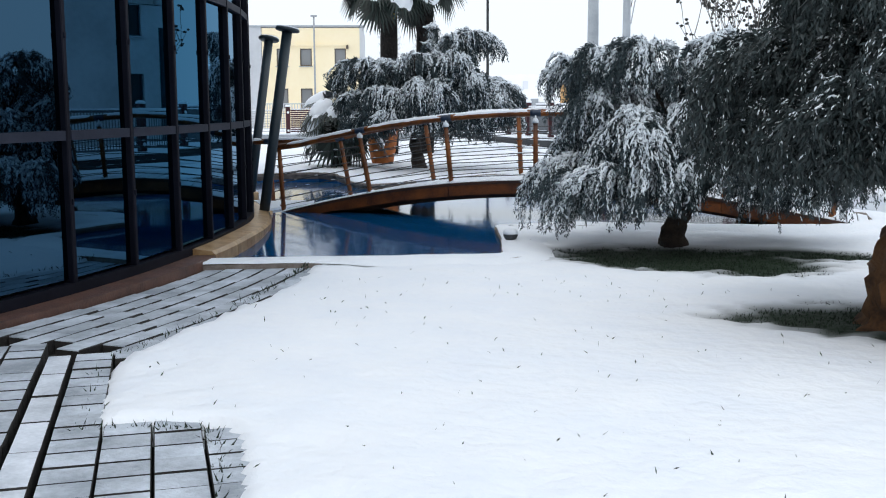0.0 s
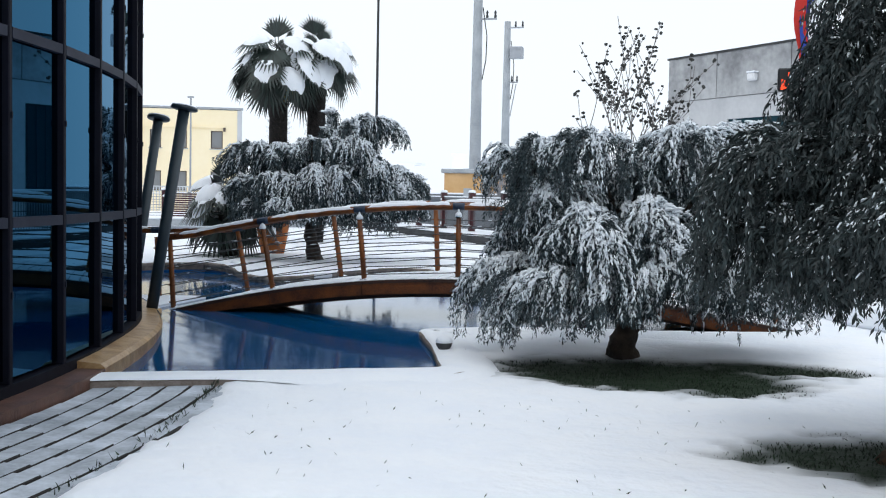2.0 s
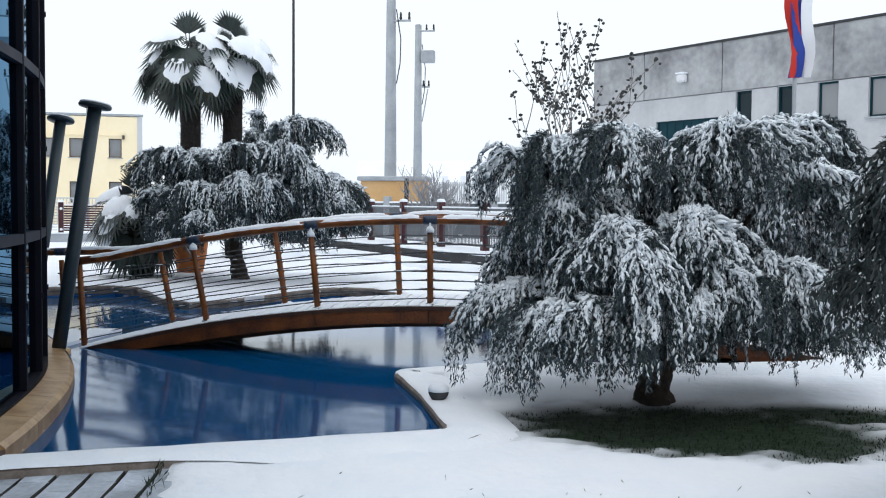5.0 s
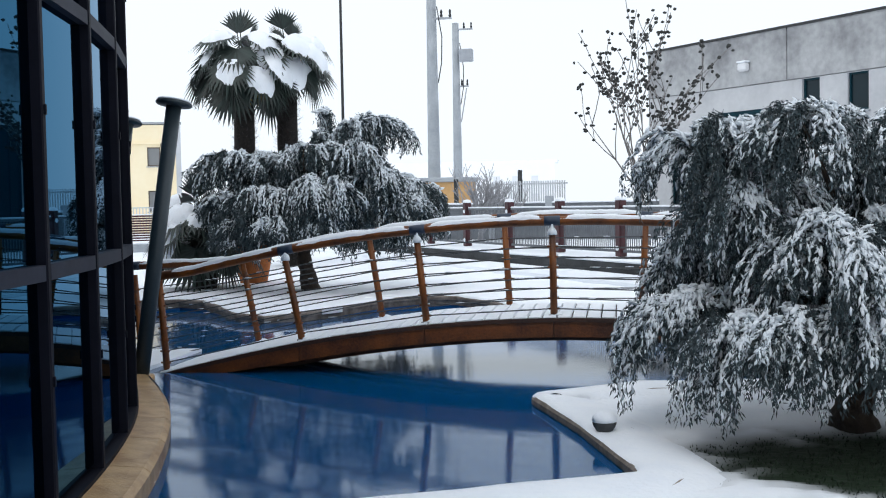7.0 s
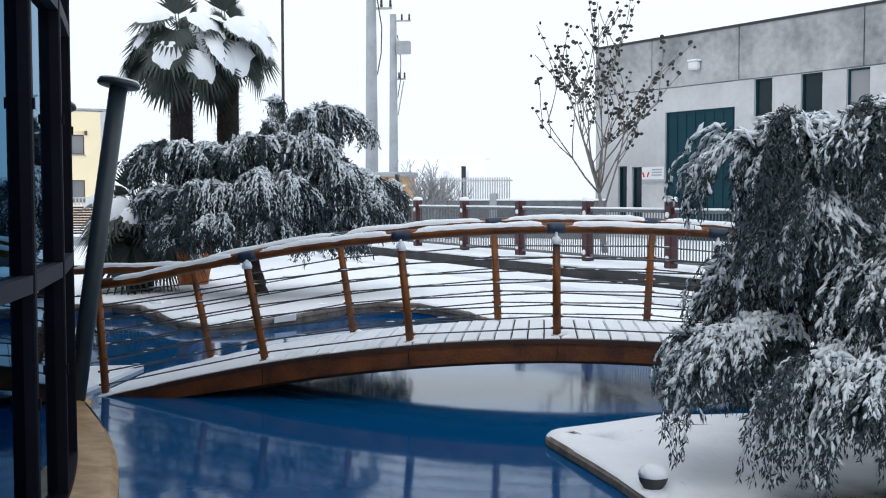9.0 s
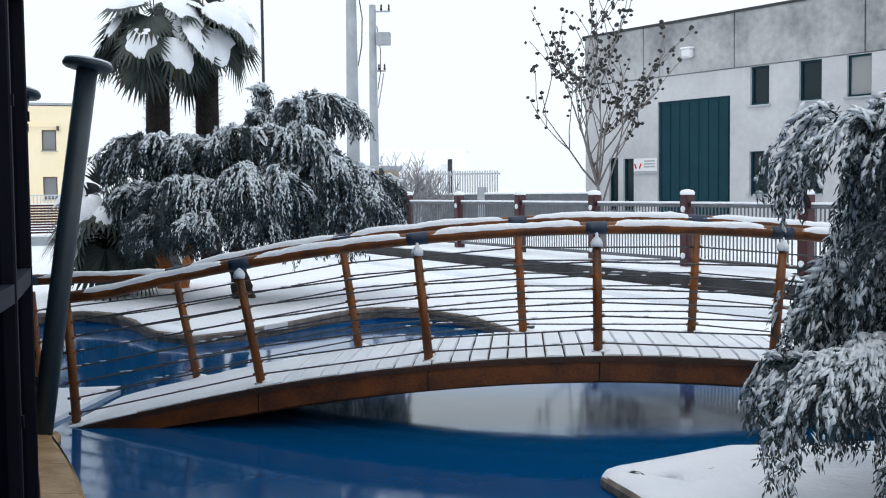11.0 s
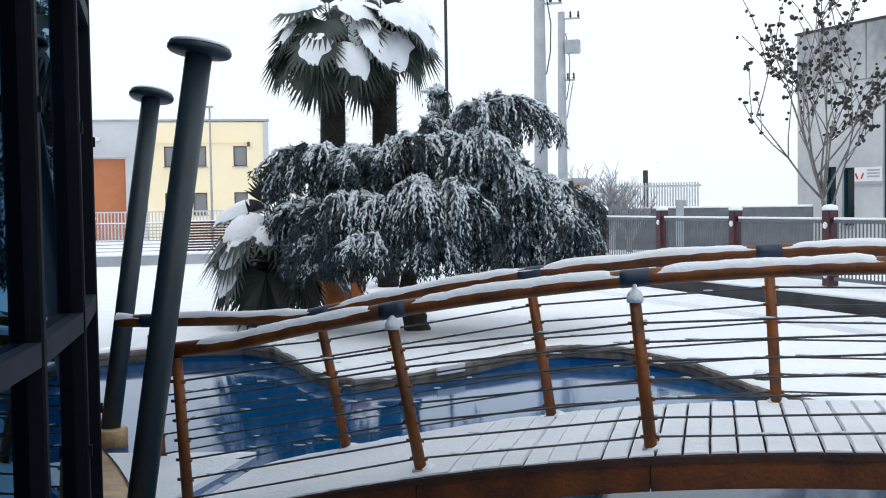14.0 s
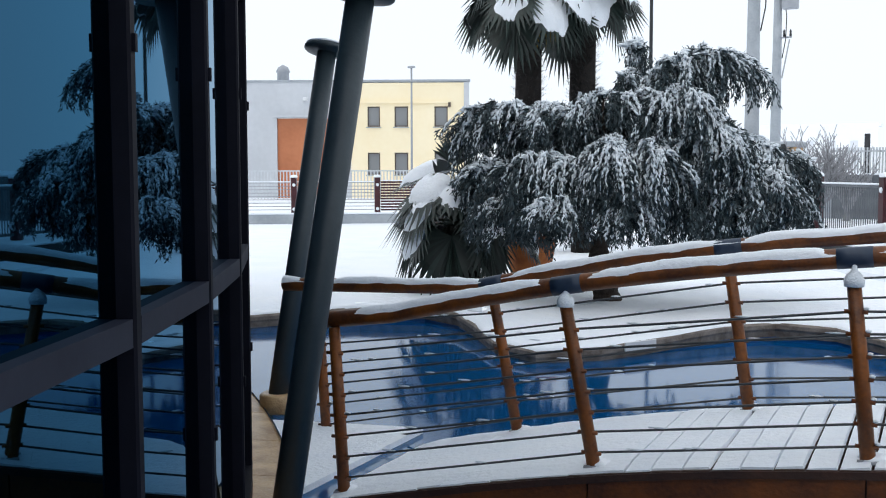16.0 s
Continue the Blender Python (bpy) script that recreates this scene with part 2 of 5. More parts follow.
LEDGE_OUT = 0.29
WATER_Z = -0.10
POOL = [front(s, LEDGE_OUT) for s in np.arange(3.55, 13.8, 0.4)]
POOL += [(-6.6, 14.2), (-7.4, 14.9), (-7.5, 15.6), (-6.9, 16.3), (-6.1, 17.1), (-5.35, 17.4), (-4.75, 17.1), (-4.26, 16.5),
         (-3.70, 15.7), (-3.16, 15.4), (-2.65, 15.75), (-2.15, 16.6), (-1.75, 17.3), (-1.26, 17.7), (-0.60, 17.6), (0.22, 16.7),
         (0.90, 15.4), (1.7, 14.6), (3.0, 13.9), (4.8, 13.3), (5.9, 12.6), (6.0, 11.6), (5.4, 10.75), (4.3, 10.38), (3.2, 10.22),
         (2.2, 10.05), (1.72, 9.72), (1.40, 9.50), (1.33, 9.42), (1.315, 9.35), (1.34, 9.26), (1.75, 8.2), (2.12, 7.0), (2.16, 6.88), (2.12, 6.78), (1.9, 6.68)]


def rim_z(y):
    """Level of the pool's rim: a little below the terrace, rising beyond the bridge."""
    return float(-0.06 * sstep(1.5, 5.0, y) + 0.14 * sstep(13.5, 18.5, y))


def ledge_drop(s):
    """Fall of the stone ledge along the glass front."""
    return 0.09 * float(sstep(4.5, 8.5, s))


def inside(poly, x, y):
    x, y = np.asarray(x), np.asarray(y)
    hit = np.zeros(x.shape, bool)
    for (x1, y1), (x2, y2) in zip(poly, list(poly[1:]) + [poly[0]]):
        cond = ((y1 > y) != (y2 > y)) & (x < (x2 - x1) * (y - y1) / ((y2 - y1) or 1e-9) + x1)
        hit ^= cond
    return hit


def edge_distance(poly, x, y):
    d = np.full(np.shape(x), 1e9)
    for (x1, y1), (x2, y2) in zip(poly, list(poly[1:]) + [poly[0]]):
        ex, ey = x2 - x1, y2 - y1
        t = np.clip(((x - x1) * ex + (y - y1) * ey) / (ex * ex + ey * ey + 1e-12), 0, 1)
        d = np.minimum(d, np.hypot(x - x1 - t * ex, y - y1 - t * ey))
    return d


PAVING = [front(-2.0, 0), front(-1, 0), front(0, 0), front(2, 0), front(3.55, 0), (-0.35, 5.42), (0.40, 5.68), (0.62, 5.0), (0.89, 3.77), (1.07, 2.3),
          (1.18, 1.42), (1.95, 0.22), (2.2, 0.36), (2.57, 0.43), (2.85, 0.1), (3.15, -0.4), (3.35, -0.75), (2.7, -1.45), (1.2, -1.3)]


def wobble(x, y, f, seed=0.0):
    return np.array([noise.noise(Vector((a * f, b * f, seed))) for a, b in zip(np.ravel(x), np.ravel(y))]).reshape(np.shape(x))


def coords(lo, hi, step, a, b, mid, far):
    near = list(np.arange(lo, hi + 1e-6, step))
    left = list(np.arange(a, lo - mid * 0.5, mid))
    right = list(np.arange(hi + mid, b, mid))
    out = [b + (far - b) * (k / 14) ** 3 for k in range(1, 15)]
    inn = [a - (far + a) * (k / 14) ** 3 for k in range(14, 0, -1)]
    return np.array(inn + left + near + right + out)


def build_ground():
    xs = coords(-1.2, 7.6, 0.085, -12, 14, 0.3, 1500)
    ys = coords(-2.2, 9.6, 0.085, -8, 34, 0.3, 1500)
    X, Y = np.meshgrid(xs, ys)
    near = (np.abs(X) < 40) & (Y < 60) & (Y > -20)
    w1, w2 = np.zeros_like(X), np.zeros_like(X)
    w1[near] = wobble(X[near], Y[near], 0.9)
    w2[near] = wobble(X[near], Y[near], 4.5, 3.0)
    w3 = np.zeros_like(X)
    close = near & (Y < 7) & (X > 0) & (X < 7)
    w3[close] = wobble(X[close], Y[close], 10.5, 7.0)
    Z = 0.022 * w1 + 0.016 * w2 + 0.011 * w3 + 0.20 * sstep(13.5, 18.5, Y) - 0.06 * sstep(1.5, 5.0, Y)
    pav = inside(PAVING, X, Y)
    dp = edge_distance(PAVING, X, Y) * np.where(pav, -1, 1) + 0.05 * w2
    Z = np.where(near, -0.17 + (Z + 0.17) * sstep(-0.03, 0.12, dp), Z)
    bare = np.zeros_like(X)
    for cx, cy, rx, ry in PATCHES:
        q = np.hypot((X - cx) / rx, (Y - cy) / ry) + 0.22 * w2 + 0.16 * w1
        bare = np.maximum(bare, 1 - sstep(0.66, 1.12, q))
    Z -= 0.035 * bare
    inp = inside(POOL, X, Y)
    dq = edge_distance(POOL, X, Y)
    keep = ~(inp & (dq > 0.02))
    ny, nx = X.shape
    ok = keep[:-1, :-1] & keep[1:, :-1] & keep[:-1, 1:] & keep[1:, 1:]
    Z = np.where(dq < 0.30, Z - 0.02, Z)
    idx = np.arange(ny * nx).reshape(ny, nx)
    faces = np.stack([idx[:-1, :-1][ok], idx[:-1, 1:][ok], idx[1:, 1:][ok], idx[1:, :-1][ok]], 1)
    me = mesh_of("ground", np.stack([X.ravel(), Y.ravel(), Z.ravel()], 1), faces.tolist(), GROUND, True)
    at = me.attributes.new("bare", "FLOAT", "POINT")
    at.data.foreach_set("value", bare.ravel().astype(np.float32))
    return tagged(new("ground", me), "snow-covered lawn with bare grass under the trees", "ground", kind="structure")


build_ground()


def ring(poly, inner, outer, z0, z1, closed=True):
    """A band along a polygon between two offsets (outward positive)."""
    n = len(poly)
    P = np.array(poly)
    area = 0.5 * np.sum(P[:, 0] * np.roll(P[:, 1], -1) - np.roll(P[:, 0], -1) * P[:, 1])
    sgn = 1 if area > 0 else -1
    out = []
    for i in range(n):
        d = P[(i + 1) % n] - P[i - 1] if closed or 0 < i < n - 1 else (P[1] - P[0] if i == 0 else P[-1] - P[-2])
        nrm = sgn * np.array((d[1], -d[0])) / (np.hypot(*d) + 1e-9)
        out.append((P[i], nrm))
    return out


def build_pool():
    pool = thing("swimming_pool", -2, 12, 0, "blue-lined garden pool filled with still dark water", "pool", kind="structure")
    pts = [(p[0] + 2, p[1] - 12) for p in POOL]
    n = len(pts)
    vs = [(x, y, 0.02 + rim_z(y + 12)) for x, y in pts] + [(x, y, -1.4) for x, y in pts]
    part("pool_wall", (vs, [(i, (i + 1) % n, n + (i + 1) % n, n + i) for i in range(n)]), POOLBLUE, pool)
    part("pool_floor", ([(x, y, -1.4) for x, y in pts], [tuple(range(n))]), POOLBLUE, pool)
    bm = bmesh.new()
    loop = [bm.verts.new((x, y, WATER_Z)) for x, y in pts]
    bm.faces.new(loop)
    bmesh.ops.triangulate(bm, faces=bm.faces[:])
    part("water", bm, WATER, pool, "still blue water reflecting the sky")
    # coping stones round the rim, each with a rounded nose, under a strip of snow
    base = ring(POOL, 0, 0.3, 0, 0)
    start = len(np.arange(3.55, 13.8, 0.4))
    cope = thing("pool_coping", 0, 0, 0, "grey stone pool coping under a strip of snow", "coping", kind="structure")
    run = [base[i] for i in range(start, n)] + [(np.array(front(3.55, LEDGE_OUT)), base[n - 1][1])]
    run[-1] = (np.array(front(3.42, LEDGE_OUT - 0.12)), run[-2][1])
    # finer points
    fine = []
    for (p, a), (q, b) in zip(run, run[1:]):
        k = max(1, int(np.hypot(*(q - p)) / 0.28))
        for j in range(k):
            t = j / k
            nn = a * (1 - t) + b * t
            fine.append((p + (q - p) * t, nn / np.hypot(*nn)))
    fine.append(run[-1])
    prof = [(-0.035, -0.055), (-0.05, -0.03), (-0.05, 0.012), (-0.03, 0.035), (0.30, 0.035), (0.33, 0.02), (0.33, -0.12), (-0.02, -0.12)]
    i = 0
    while i < len(fine) - 1:
        j = min(i + 3, len(fine) - 1)
        sec = fine[i:j + 1]
        vs, fs = [], []
        for p, a in sec:
            for o, z in prof:
                vs.append((p[0] + a[0] * o, p[1] + a[1] * o, z + rim_z(p[1])))
        m = len(prof)
        for k in range(len(sec) - 1):
            for e in range(m):
                fs.append((k * m + e, k * m + (e + 1) % m, (k + 1) * m + (e + 1) % m, (k + 1) * m + e))
        fs += [tuple(range(m)), tuple((len(sec) - 1) * m + e for e in range(m - 1, -1, -1))]
        part("coping_stone", (vs, fs), STONE, cope)
        i = j
    # snow on the coping, uneven and rounded
    vs, fs = [], []
    across = [(-0.04, 0.030), (-0.025, 0.047), (0.06, 0.055), (0.2, 0.052), (0.36, 0.030), (0.52, -0.015)]
    kerbed = [(-0.04, 0.030), (-0.025, 0.047), (0.06, 0.055), (0.2, 0.055), (0.315, 0.050), (0.332, 0.034)]
    rng = random.Random(5)
    for p, a in fine:
        j = rng.uniform(-0.008, 0.012)
        w = 1.0 - float(sstep(0.35, 1.2, p[0])) if p[1] < 6.6 else 0.0
        for o, z in [(k[0] * w + q[0] * (1 - w), k[1] * w + q[1] * (1 - w)) for k, q in zip(kerbed, across)]:
            vs.append((p[0] + a[0] * (o + j), p[1] + a[1] * (o + j), z + rng.uniform(-0.006, 0.006) + rim_z(p[1])))
    m = len(across)
    for k in range(len(fine) - 1):
        for e in range(m - 1):
            fs.append((k * m + e, k * m + e + 1, (k + 1) * m + e + 1, (k + 1) * m + e))
    part("snow_strip", (vs, fs, True), SNOW, cope, "soft snow lying on the coping")


build_pool()


depth_sign = thing("pool_sign", -2.36, 16.15, -0.03, "small pale depth sign on the pool wall", "sign", rz=58)
part("plate", box(0.42, 0.02, 0.09, Matrix.Translation((0, -0.03, 0)), 0.004), WHITEP, depth_sign)


def build_front():
    """The curved glass front with its plinth, ledge, mullions, transoms and panes."""
    b = thing("glass_building", FX - 3, 6, 0, "curved office front of blue mirror glass in dark frames", "building")
    inv = Matrix.Translation((-(FX - 3), -6, 0))

    def add(name, data, material, label="", par=b):
        vs = [inv @ Vector(v) for v in data[0]]
        return part(name, (vs, data[1], True) if len(data) > 2 else (vs, data[1]), material, par, label)

    def band(s0, s1, o0, o1, z0, z1, step=0.25):
        vs, fs = [], []
        ss = list(np.linspace(s0, s1, max(2, int((s1 - s0) / step) + 1)))
        for s in ss:
            for o, z in ((o0, z0), (o1, z0), (o1, z1), (o0, z1)):
                vs.append((*front(s, o), z))
        for k in range(len(ss) - 1):
            for e in range(4):
                fs.append((k * 4 + e, k * 4 + (e + 1) % 4, k * 4 + 4 + (e + 1) % 4, k * 4 + 4 + e))
        fs += [(0, 1, 2, 3), tuple(len(vs) - 4 + e for e in (3, 2, 1, 0))]
        return vs, fs

    TOP = 6.3
    add("plinth", band(-9, 3.5, -0.05, 0.30, -0.15, 0.012), PLINTH, "wet brown tiled plinth")
    add("sill", band(-9, 15.2, -0.08, 0.055, -0.12, 0.10), MULLION)
    for k in range(13):
        s0 = 3.5 + k * 0.84
        vs, fs = [], []
        prof = [(0.0, -0.45), (LEDGE_OUT - 0.02, -0.45), (LEDGE_OUT, -0.4), (LEDGE_OUT + 0.01, 0.02), (LEDGE_OUT - 0.03, 0.055), (0.06, 0.075), (0.0, 0.075)]
        ss = np.linspace(s0, s0 + 0.834, 4)
        m = len(prof)
        for s in ss:
            for o, z in prof:
                vs.append((*front(s, o), z - ledge_drop(s)))
        for i in range(3):
            for e in range(m):
                fs.append((i * m + e, i * m + (e + 1) % m, (i + 1) * m + (e + 1) % m, (i + 1) * m + e))
        fs += [tuple(range(m)), tuple(3 * m + e for e in range(m - 1, -1, -1))]
        add("ledge_stone", (vs, fs), LEDGE)
    levels = [0.10, 1.32, 2.74, 4.16, 5.58, TOP]
    ks = range(-9, 14)
    for k in ks:
        s = S0 + k * DS
        x, y = front(s, 0.0)
        w = math.degrees(s / FR)
        bm = box(0.11, 0.055, TOP - 0.06, Matrix.Translation((x + 0.0, y, 0.06)) @ Matrix.Rotation(radians(w), 4, "Z"), 0.008)
        for z in (0.75, 2.1, 3.4):
            box(0.012, 0.02, 0.05, Matrix.Translation((x, y, z)) @ Matrix.Rotation(radians(w), 4, "Z") @ Matrix.Translation((0.06, 0, 0)), 0.0, bm)
        bm.transform(inv)
        part("mullion", bm, MULLION, b)
    for k in list(ks)[:-1]:
        s0, s1 = S0 + k * DS, S0 + (k + 1) * DS
        for z in levels[1:]:
            add("transom", band(s0 + 0.04, s1 - 0.04, -0.05, 0.05, z - 0.04, z + 0.04, 2), TRANSOM)
        for z0, z1 in zip(levels, levels[1:]):
            a, c = front(s0 + 0.03, 0.0), front(s1 - 0.03, 0.0)
            a2, c2 = front(s0 + 0.03, -0.02), front(s1 - 0.03, -0.02)
            lo, hi = z0 + 0.03, z1 - 0.03
            vs = [(*a, lo), (*c, lo), (*c, hi), (*a, hi), (*a2, lo), (*c2, lo), (*c2, hi), (*a2, hi)]
            fs = [(0, 1, 2, 3), (7, 6, 5, 4), (0, 4, 5, 1), (1, 5, 6, 2), (2, 6, 7, 3), (3, 7, 4, 0)]
            add("pane", (vs, fs), GLASS)
    # roof and closed back
    pts = [front(s, 0.1) for s in np.arange(S0 - 9 * DS, S0 + 13 * DS + 0.1, 0.5)]
    pts += [(-14, pts[-1][1]), (-14, pts[0][1])]
    vs = [(x, y, TOP) for x, y in pts] + [(x, y, TOP + 0.3) for x, y in pts]
    n = len(pts)
    add("roof", (vs, [tuple(range(n - 1, -1, -1)), tuple(range(n, 2 * n))] + [(i, (i + 1) % n, n + (i + 1) % n, n + i) for i in range(n)]), MULLION)
    q = [pts[-3], pts[-2], pts[-1], pts[0]]
    vs, fs = [], []
    for (x1, y1), (x2, y2) in zip(q, q[1:]):
        o = len(vs)
        vs += [(x1, y1, 0), (x2, y2, 0), (x2, y2, TOP), (x1, y1, TOP)]
        fs.append((o, o + 1, o + 2, o + 3))
    add("back_wall", (vs, fs), ROOM)


S0, DS = 1.21, 1.0
build_front()


def leaning_column(base, top, label, d=0.155):
    b, t = Vector(base), Vector(top)
    ob = thing("leaning_column", *b, label, "column", "leaning steel columns")
    ax = (t - b)
    part("shaft", tube([(0, 0, 0), ax * 0.5, ax], d / 2, 24), STEEL, ob)
    q = ax.to_track_quat("Z", "Y").to_matrix().to_4x4()
    v, f, s = lathe([(0.10, -0.01), (0.175, 0.0), (0.185, 0.012), (0.185, 0.03), (0.17, 0.042)], 28)
    m = Matrix.Translation(ax) @ q
    part("cap_plate", ([m @ Vector(p) for p in v], f, s), STEEL, ob, "round steel cap plate")
    v, f, s = lathe([(0.178, 0.042), (0.17, 0.058), (0.12, 0.066), (0.03, 0.068)], 28)
    part("snow_cap", ([m @ Vector(p) for p in v], f, s), SNOW, ob, "thin snow on the cap")
    v, f, s = lathe([(0.14, -0.16), (0.14, 0.03), (0.125, 0.045), (0.09, 0.045)], 20)
    part("base_block", (v, f, s), LEDGE, ob, "tan stone base block")
    return ob


leaning_column((-2.77, 10.40, -0.09), (-2.48, 10.75, 2.68), "blue-grey leaning steel column with snowy disc cap")
leaning_column((-4.28, 12.6, 0.0), (-4.2, 13.25, 2.72), "blue-grey leaning steel column standing beyond the bridge")


# ---- bridge ----
def deck_z(x):
    return 0.47 - 0.0355 * (x - 1.5) ** 2 + 0.00045 * (x - 1.5) ** 4 - 0.09 * (max(0.0, -x - 0.6) / 2.2) ** 2


def rail_z(x):
    return 1.43 - 0.0305 * (x - 1.5) ** 2


Y_NEAR, Y_FAR = 11.0, 12.22


def build_bridge():
    br = thing("footbridge", 1.5, 11.6, 0, "arched wooden footbridge with cable rails, covered in snow", "bridge")
    ox, oy = 1.5, 11.6

    def add(name, data, material, par=br, label=""):
        vs = [(v[0] - ox, v[1] - oy, v[2]) for v in data[0]]
        return part(name, (vs, data[1], True) if len(data) > 2 else (vs, data[1]), material, par, label)

    x0, x1 = -2.95, 5.95
    xs = np.linspace(x0, x1, 60)
    # curved beams in lengths that meet at the posts
    for yb in (Y_NEAR - 0.09, Y_FAR + 0.09):
        for a, c in zip(CUTS, CUTS[1:]):
            seg = np.linspace(a + 0.004, c - 0.004, 8)
            vs, fs = [], []
            for x in seg:
                lo = -0.19 + 0.07 * float(sstep(-1.2, -2.9, x))
                for dy, z in ((-0.035, lo), (0.035, lo), (0.035, -0.035), (-0.035, -0.035)):
                    vs.append((x, yb + dy, deck_z(x) + z))
            for k in range(7):
                for e in range(4):
                    fs.append((k * 4 + e, k * 4 + (e + 1) % 4, k * 4 + 4 + (e + 1) % 4, k * 4 + 4 + e))
            fs += [(3, 2, 1, 0), (28, 29, 30, 31)]
            add("beam", (vs, fs), WOODD)
        # dark lip along the deck's edge
        vs, fs = [], []
        s = -1 if yb < 11.5 else 1
        for x in xs:
            for dy, z in ((0.0, -0.04), (s * 0.05, -0.04), (s * 0.05, -0.004), (0.0, -0.004)):
                vs.append((x, yb + dy, deck_z(x) + z))
        for k in range(len(xs) - 1):
            for e in range(4):
                fs.append((k * 4 + e, k * 4 + (e + 1) % 4, k * 4 + 4 + (e + 1) % 4, k * 4 + 4 + e))
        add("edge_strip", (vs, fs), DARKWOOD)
    # unseen timbers added below the deck to darken its reflection in the water
    for yj in (11.3, 11.61, 11.92):
        vs, fs = [], []
        for x in xs:
            for dy, z in ((-0.05, -0.27), (0.05, -0.27), (0.05, -0.032), (-0.05, -0.032)):
                vs.append((x, yj + dy, max(deck_z(x) + z, min(deck_z(x) - 0.06, WATER_Z + 0.012))))
        for k in range(len(xs) - 1):
            for e in range(4):
                fs.append((k * 4 + e, k * 4 + (e + 1) % 4, k * 4 + 4 + (e + 1) % 4, k * 4 + 4 + e))
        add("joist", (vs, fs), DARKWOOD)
    # planks with their cover of snow; joints stay open
    rng = random.Random(3)
    w = 0.145
    n = int((x1 - x0) / w)
    for i in range(n):
        xa, xb = x0 + i * w + 0.004, x0 + (i + 1) * w - 0.004
        za, zb = deck_z(xa), deck_z(xb)
        ya, yb = Y_NEAR - 0.13, Y_FAR + 0.13
        vs = [(xa, ya, za - 0.03), (xb, ya, zb - 0.03), (xb, yb, zb - 0.03), (xa, yb, za - 0.03),
              (xa, ya, za), (xb, ya, zb), (xb, yb, zb), (xa, yb, za)]
        fs = [(3, 2, 1, 0), (4, 5, 6, 7), (0, 1, 5, 4), (1, 2, 6, 5), (2, 3, 7, 6), (3, 0, 4, 7)]
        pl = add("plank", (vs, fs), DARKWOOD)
        vs, fs = [], []
        g = 0.004 if 0.0 < (xa + 1.6) < 7.6 else 0.001
        m = 9
        for j in range(m):
            y = ya + (yb - ya) * j / (m - 1)
            if j == 0:
                y += rng.uniform(0, 0.02)
            h = 0.028 if 0 < j < m - 1 else 0.012
            e0, e1 = rng.uniform(0, g), rng.uniform(0, g)
            ch = 0.006
            if xa < -0.9 + 0.5 * math.sin(i * 2.3):
                e0, e1, ch = -0.006, -0.006, 0.001
            vs += [(xa + e0, y, za + 0.002), (xa + e0 + ch, y, za + h + rng.uniform(-0.004, 0.004)),
                   (xb - e1 - ch, y, zb + h + rng.uniform(-0.004, 0.004)), (xb - e1, y, zb + 0.002)]
        for j in range(m - 1):
            for e in range(3):
                fs.append((j * 4 + e, j * 4 + e + 1, j * 4 + 5 + e, j * 4 + 4 + e))
        fs += [(0, 1, 2, 3), tuple((m - 1) * 4 + e for e in (3, 2, 1, 0))]
        add("snow_cover", (vs, fs), SNOW, pl)
    # posts
    tops = {}
    for yy, posts in ((Y_NEAR, NEAR_POSTS), (Y_FAR, FAR_POSTS)):
        lean = []
        for xb in posts:
            zb = deck_z(xb)
            tilt = 0.071 * (xb - 1.5)
            tilt = max(-0.2, min(0.2, tilt)) if xb > -2.5 else 0.06 * -1
            ht = (rail_z(xb) if xb > -2.45 else rail_z(-2.45) - 0.05) - zb - (0.13 if yy == Y_NEAR else 0.06)
            if xb == NEAR_POSTS[0]:
                ht += 0.09
            bot, top = Vector((xb, yy, zb)), Vector((xb + tilt * ht, yy, zb + ht))
            lean.append((bot, top))
            post = add("post", tube([bot - Vector((0, 0, 0.02)), bot.lerp(top, 0.5), top], [0.036, 0.036, 0.033], 14), WOOD)
            add("foot_bolt", tube([bot + Vector((-0.05, -0.03, 0.012)), bot + Vector((0.05, -0.03, 0.012))], 0.013, 6), GREYMETAL, post)
            if yy == Y_NEAR and xb != NEAR_POSTS[0]:
                v, f, s = lathe([(0.045, -0.01), (0.047, 0.02), (0.036, 0.045), (0.014, 0.066), (0.010, 0.10), (0.002, 0.115)], 14)
                add("finial_snow", ([top + Vector(p) for p in v], f, s), FROST, post, "pointed finial capped with snow")
            rng2 = random.Random(int(xb * 100))
            v, f, s = lathe([(0.09, 0.0), (0.07, 0.014), (0.04, 0.026), (0.01, 0.03)], 12)
            v = [(p[0] * rng2.uniform(0.6, 1.1), p[1] * rng2.uniform(0.6, 1.0), p[2]) for p in v]
            add("post_snow", ([bot + Vector((0.02, 0.03, 0.02)) + Vector(p) for p in v], f, s), SNOW, post)
            for c in range(7):
                p = bot.lerp(top, 0.10 + 0.125 * c)
                add("cable_clamp", tube([p + Vector((-0.052, -0.012, 0)), p + Vector((0.052, -0.012, 0))], 0.011, 6), WOODD, post)
                if (c * 3 + int(xb * 7)) % 3 == 0:
                    add("snow_tuft", lump(p + Vector((0.045, -0.01, 0.016)), (0.016, 0.014, 0.010), int(xb * 50) + c, 1), FROST, post)
        tops[yy] = lean
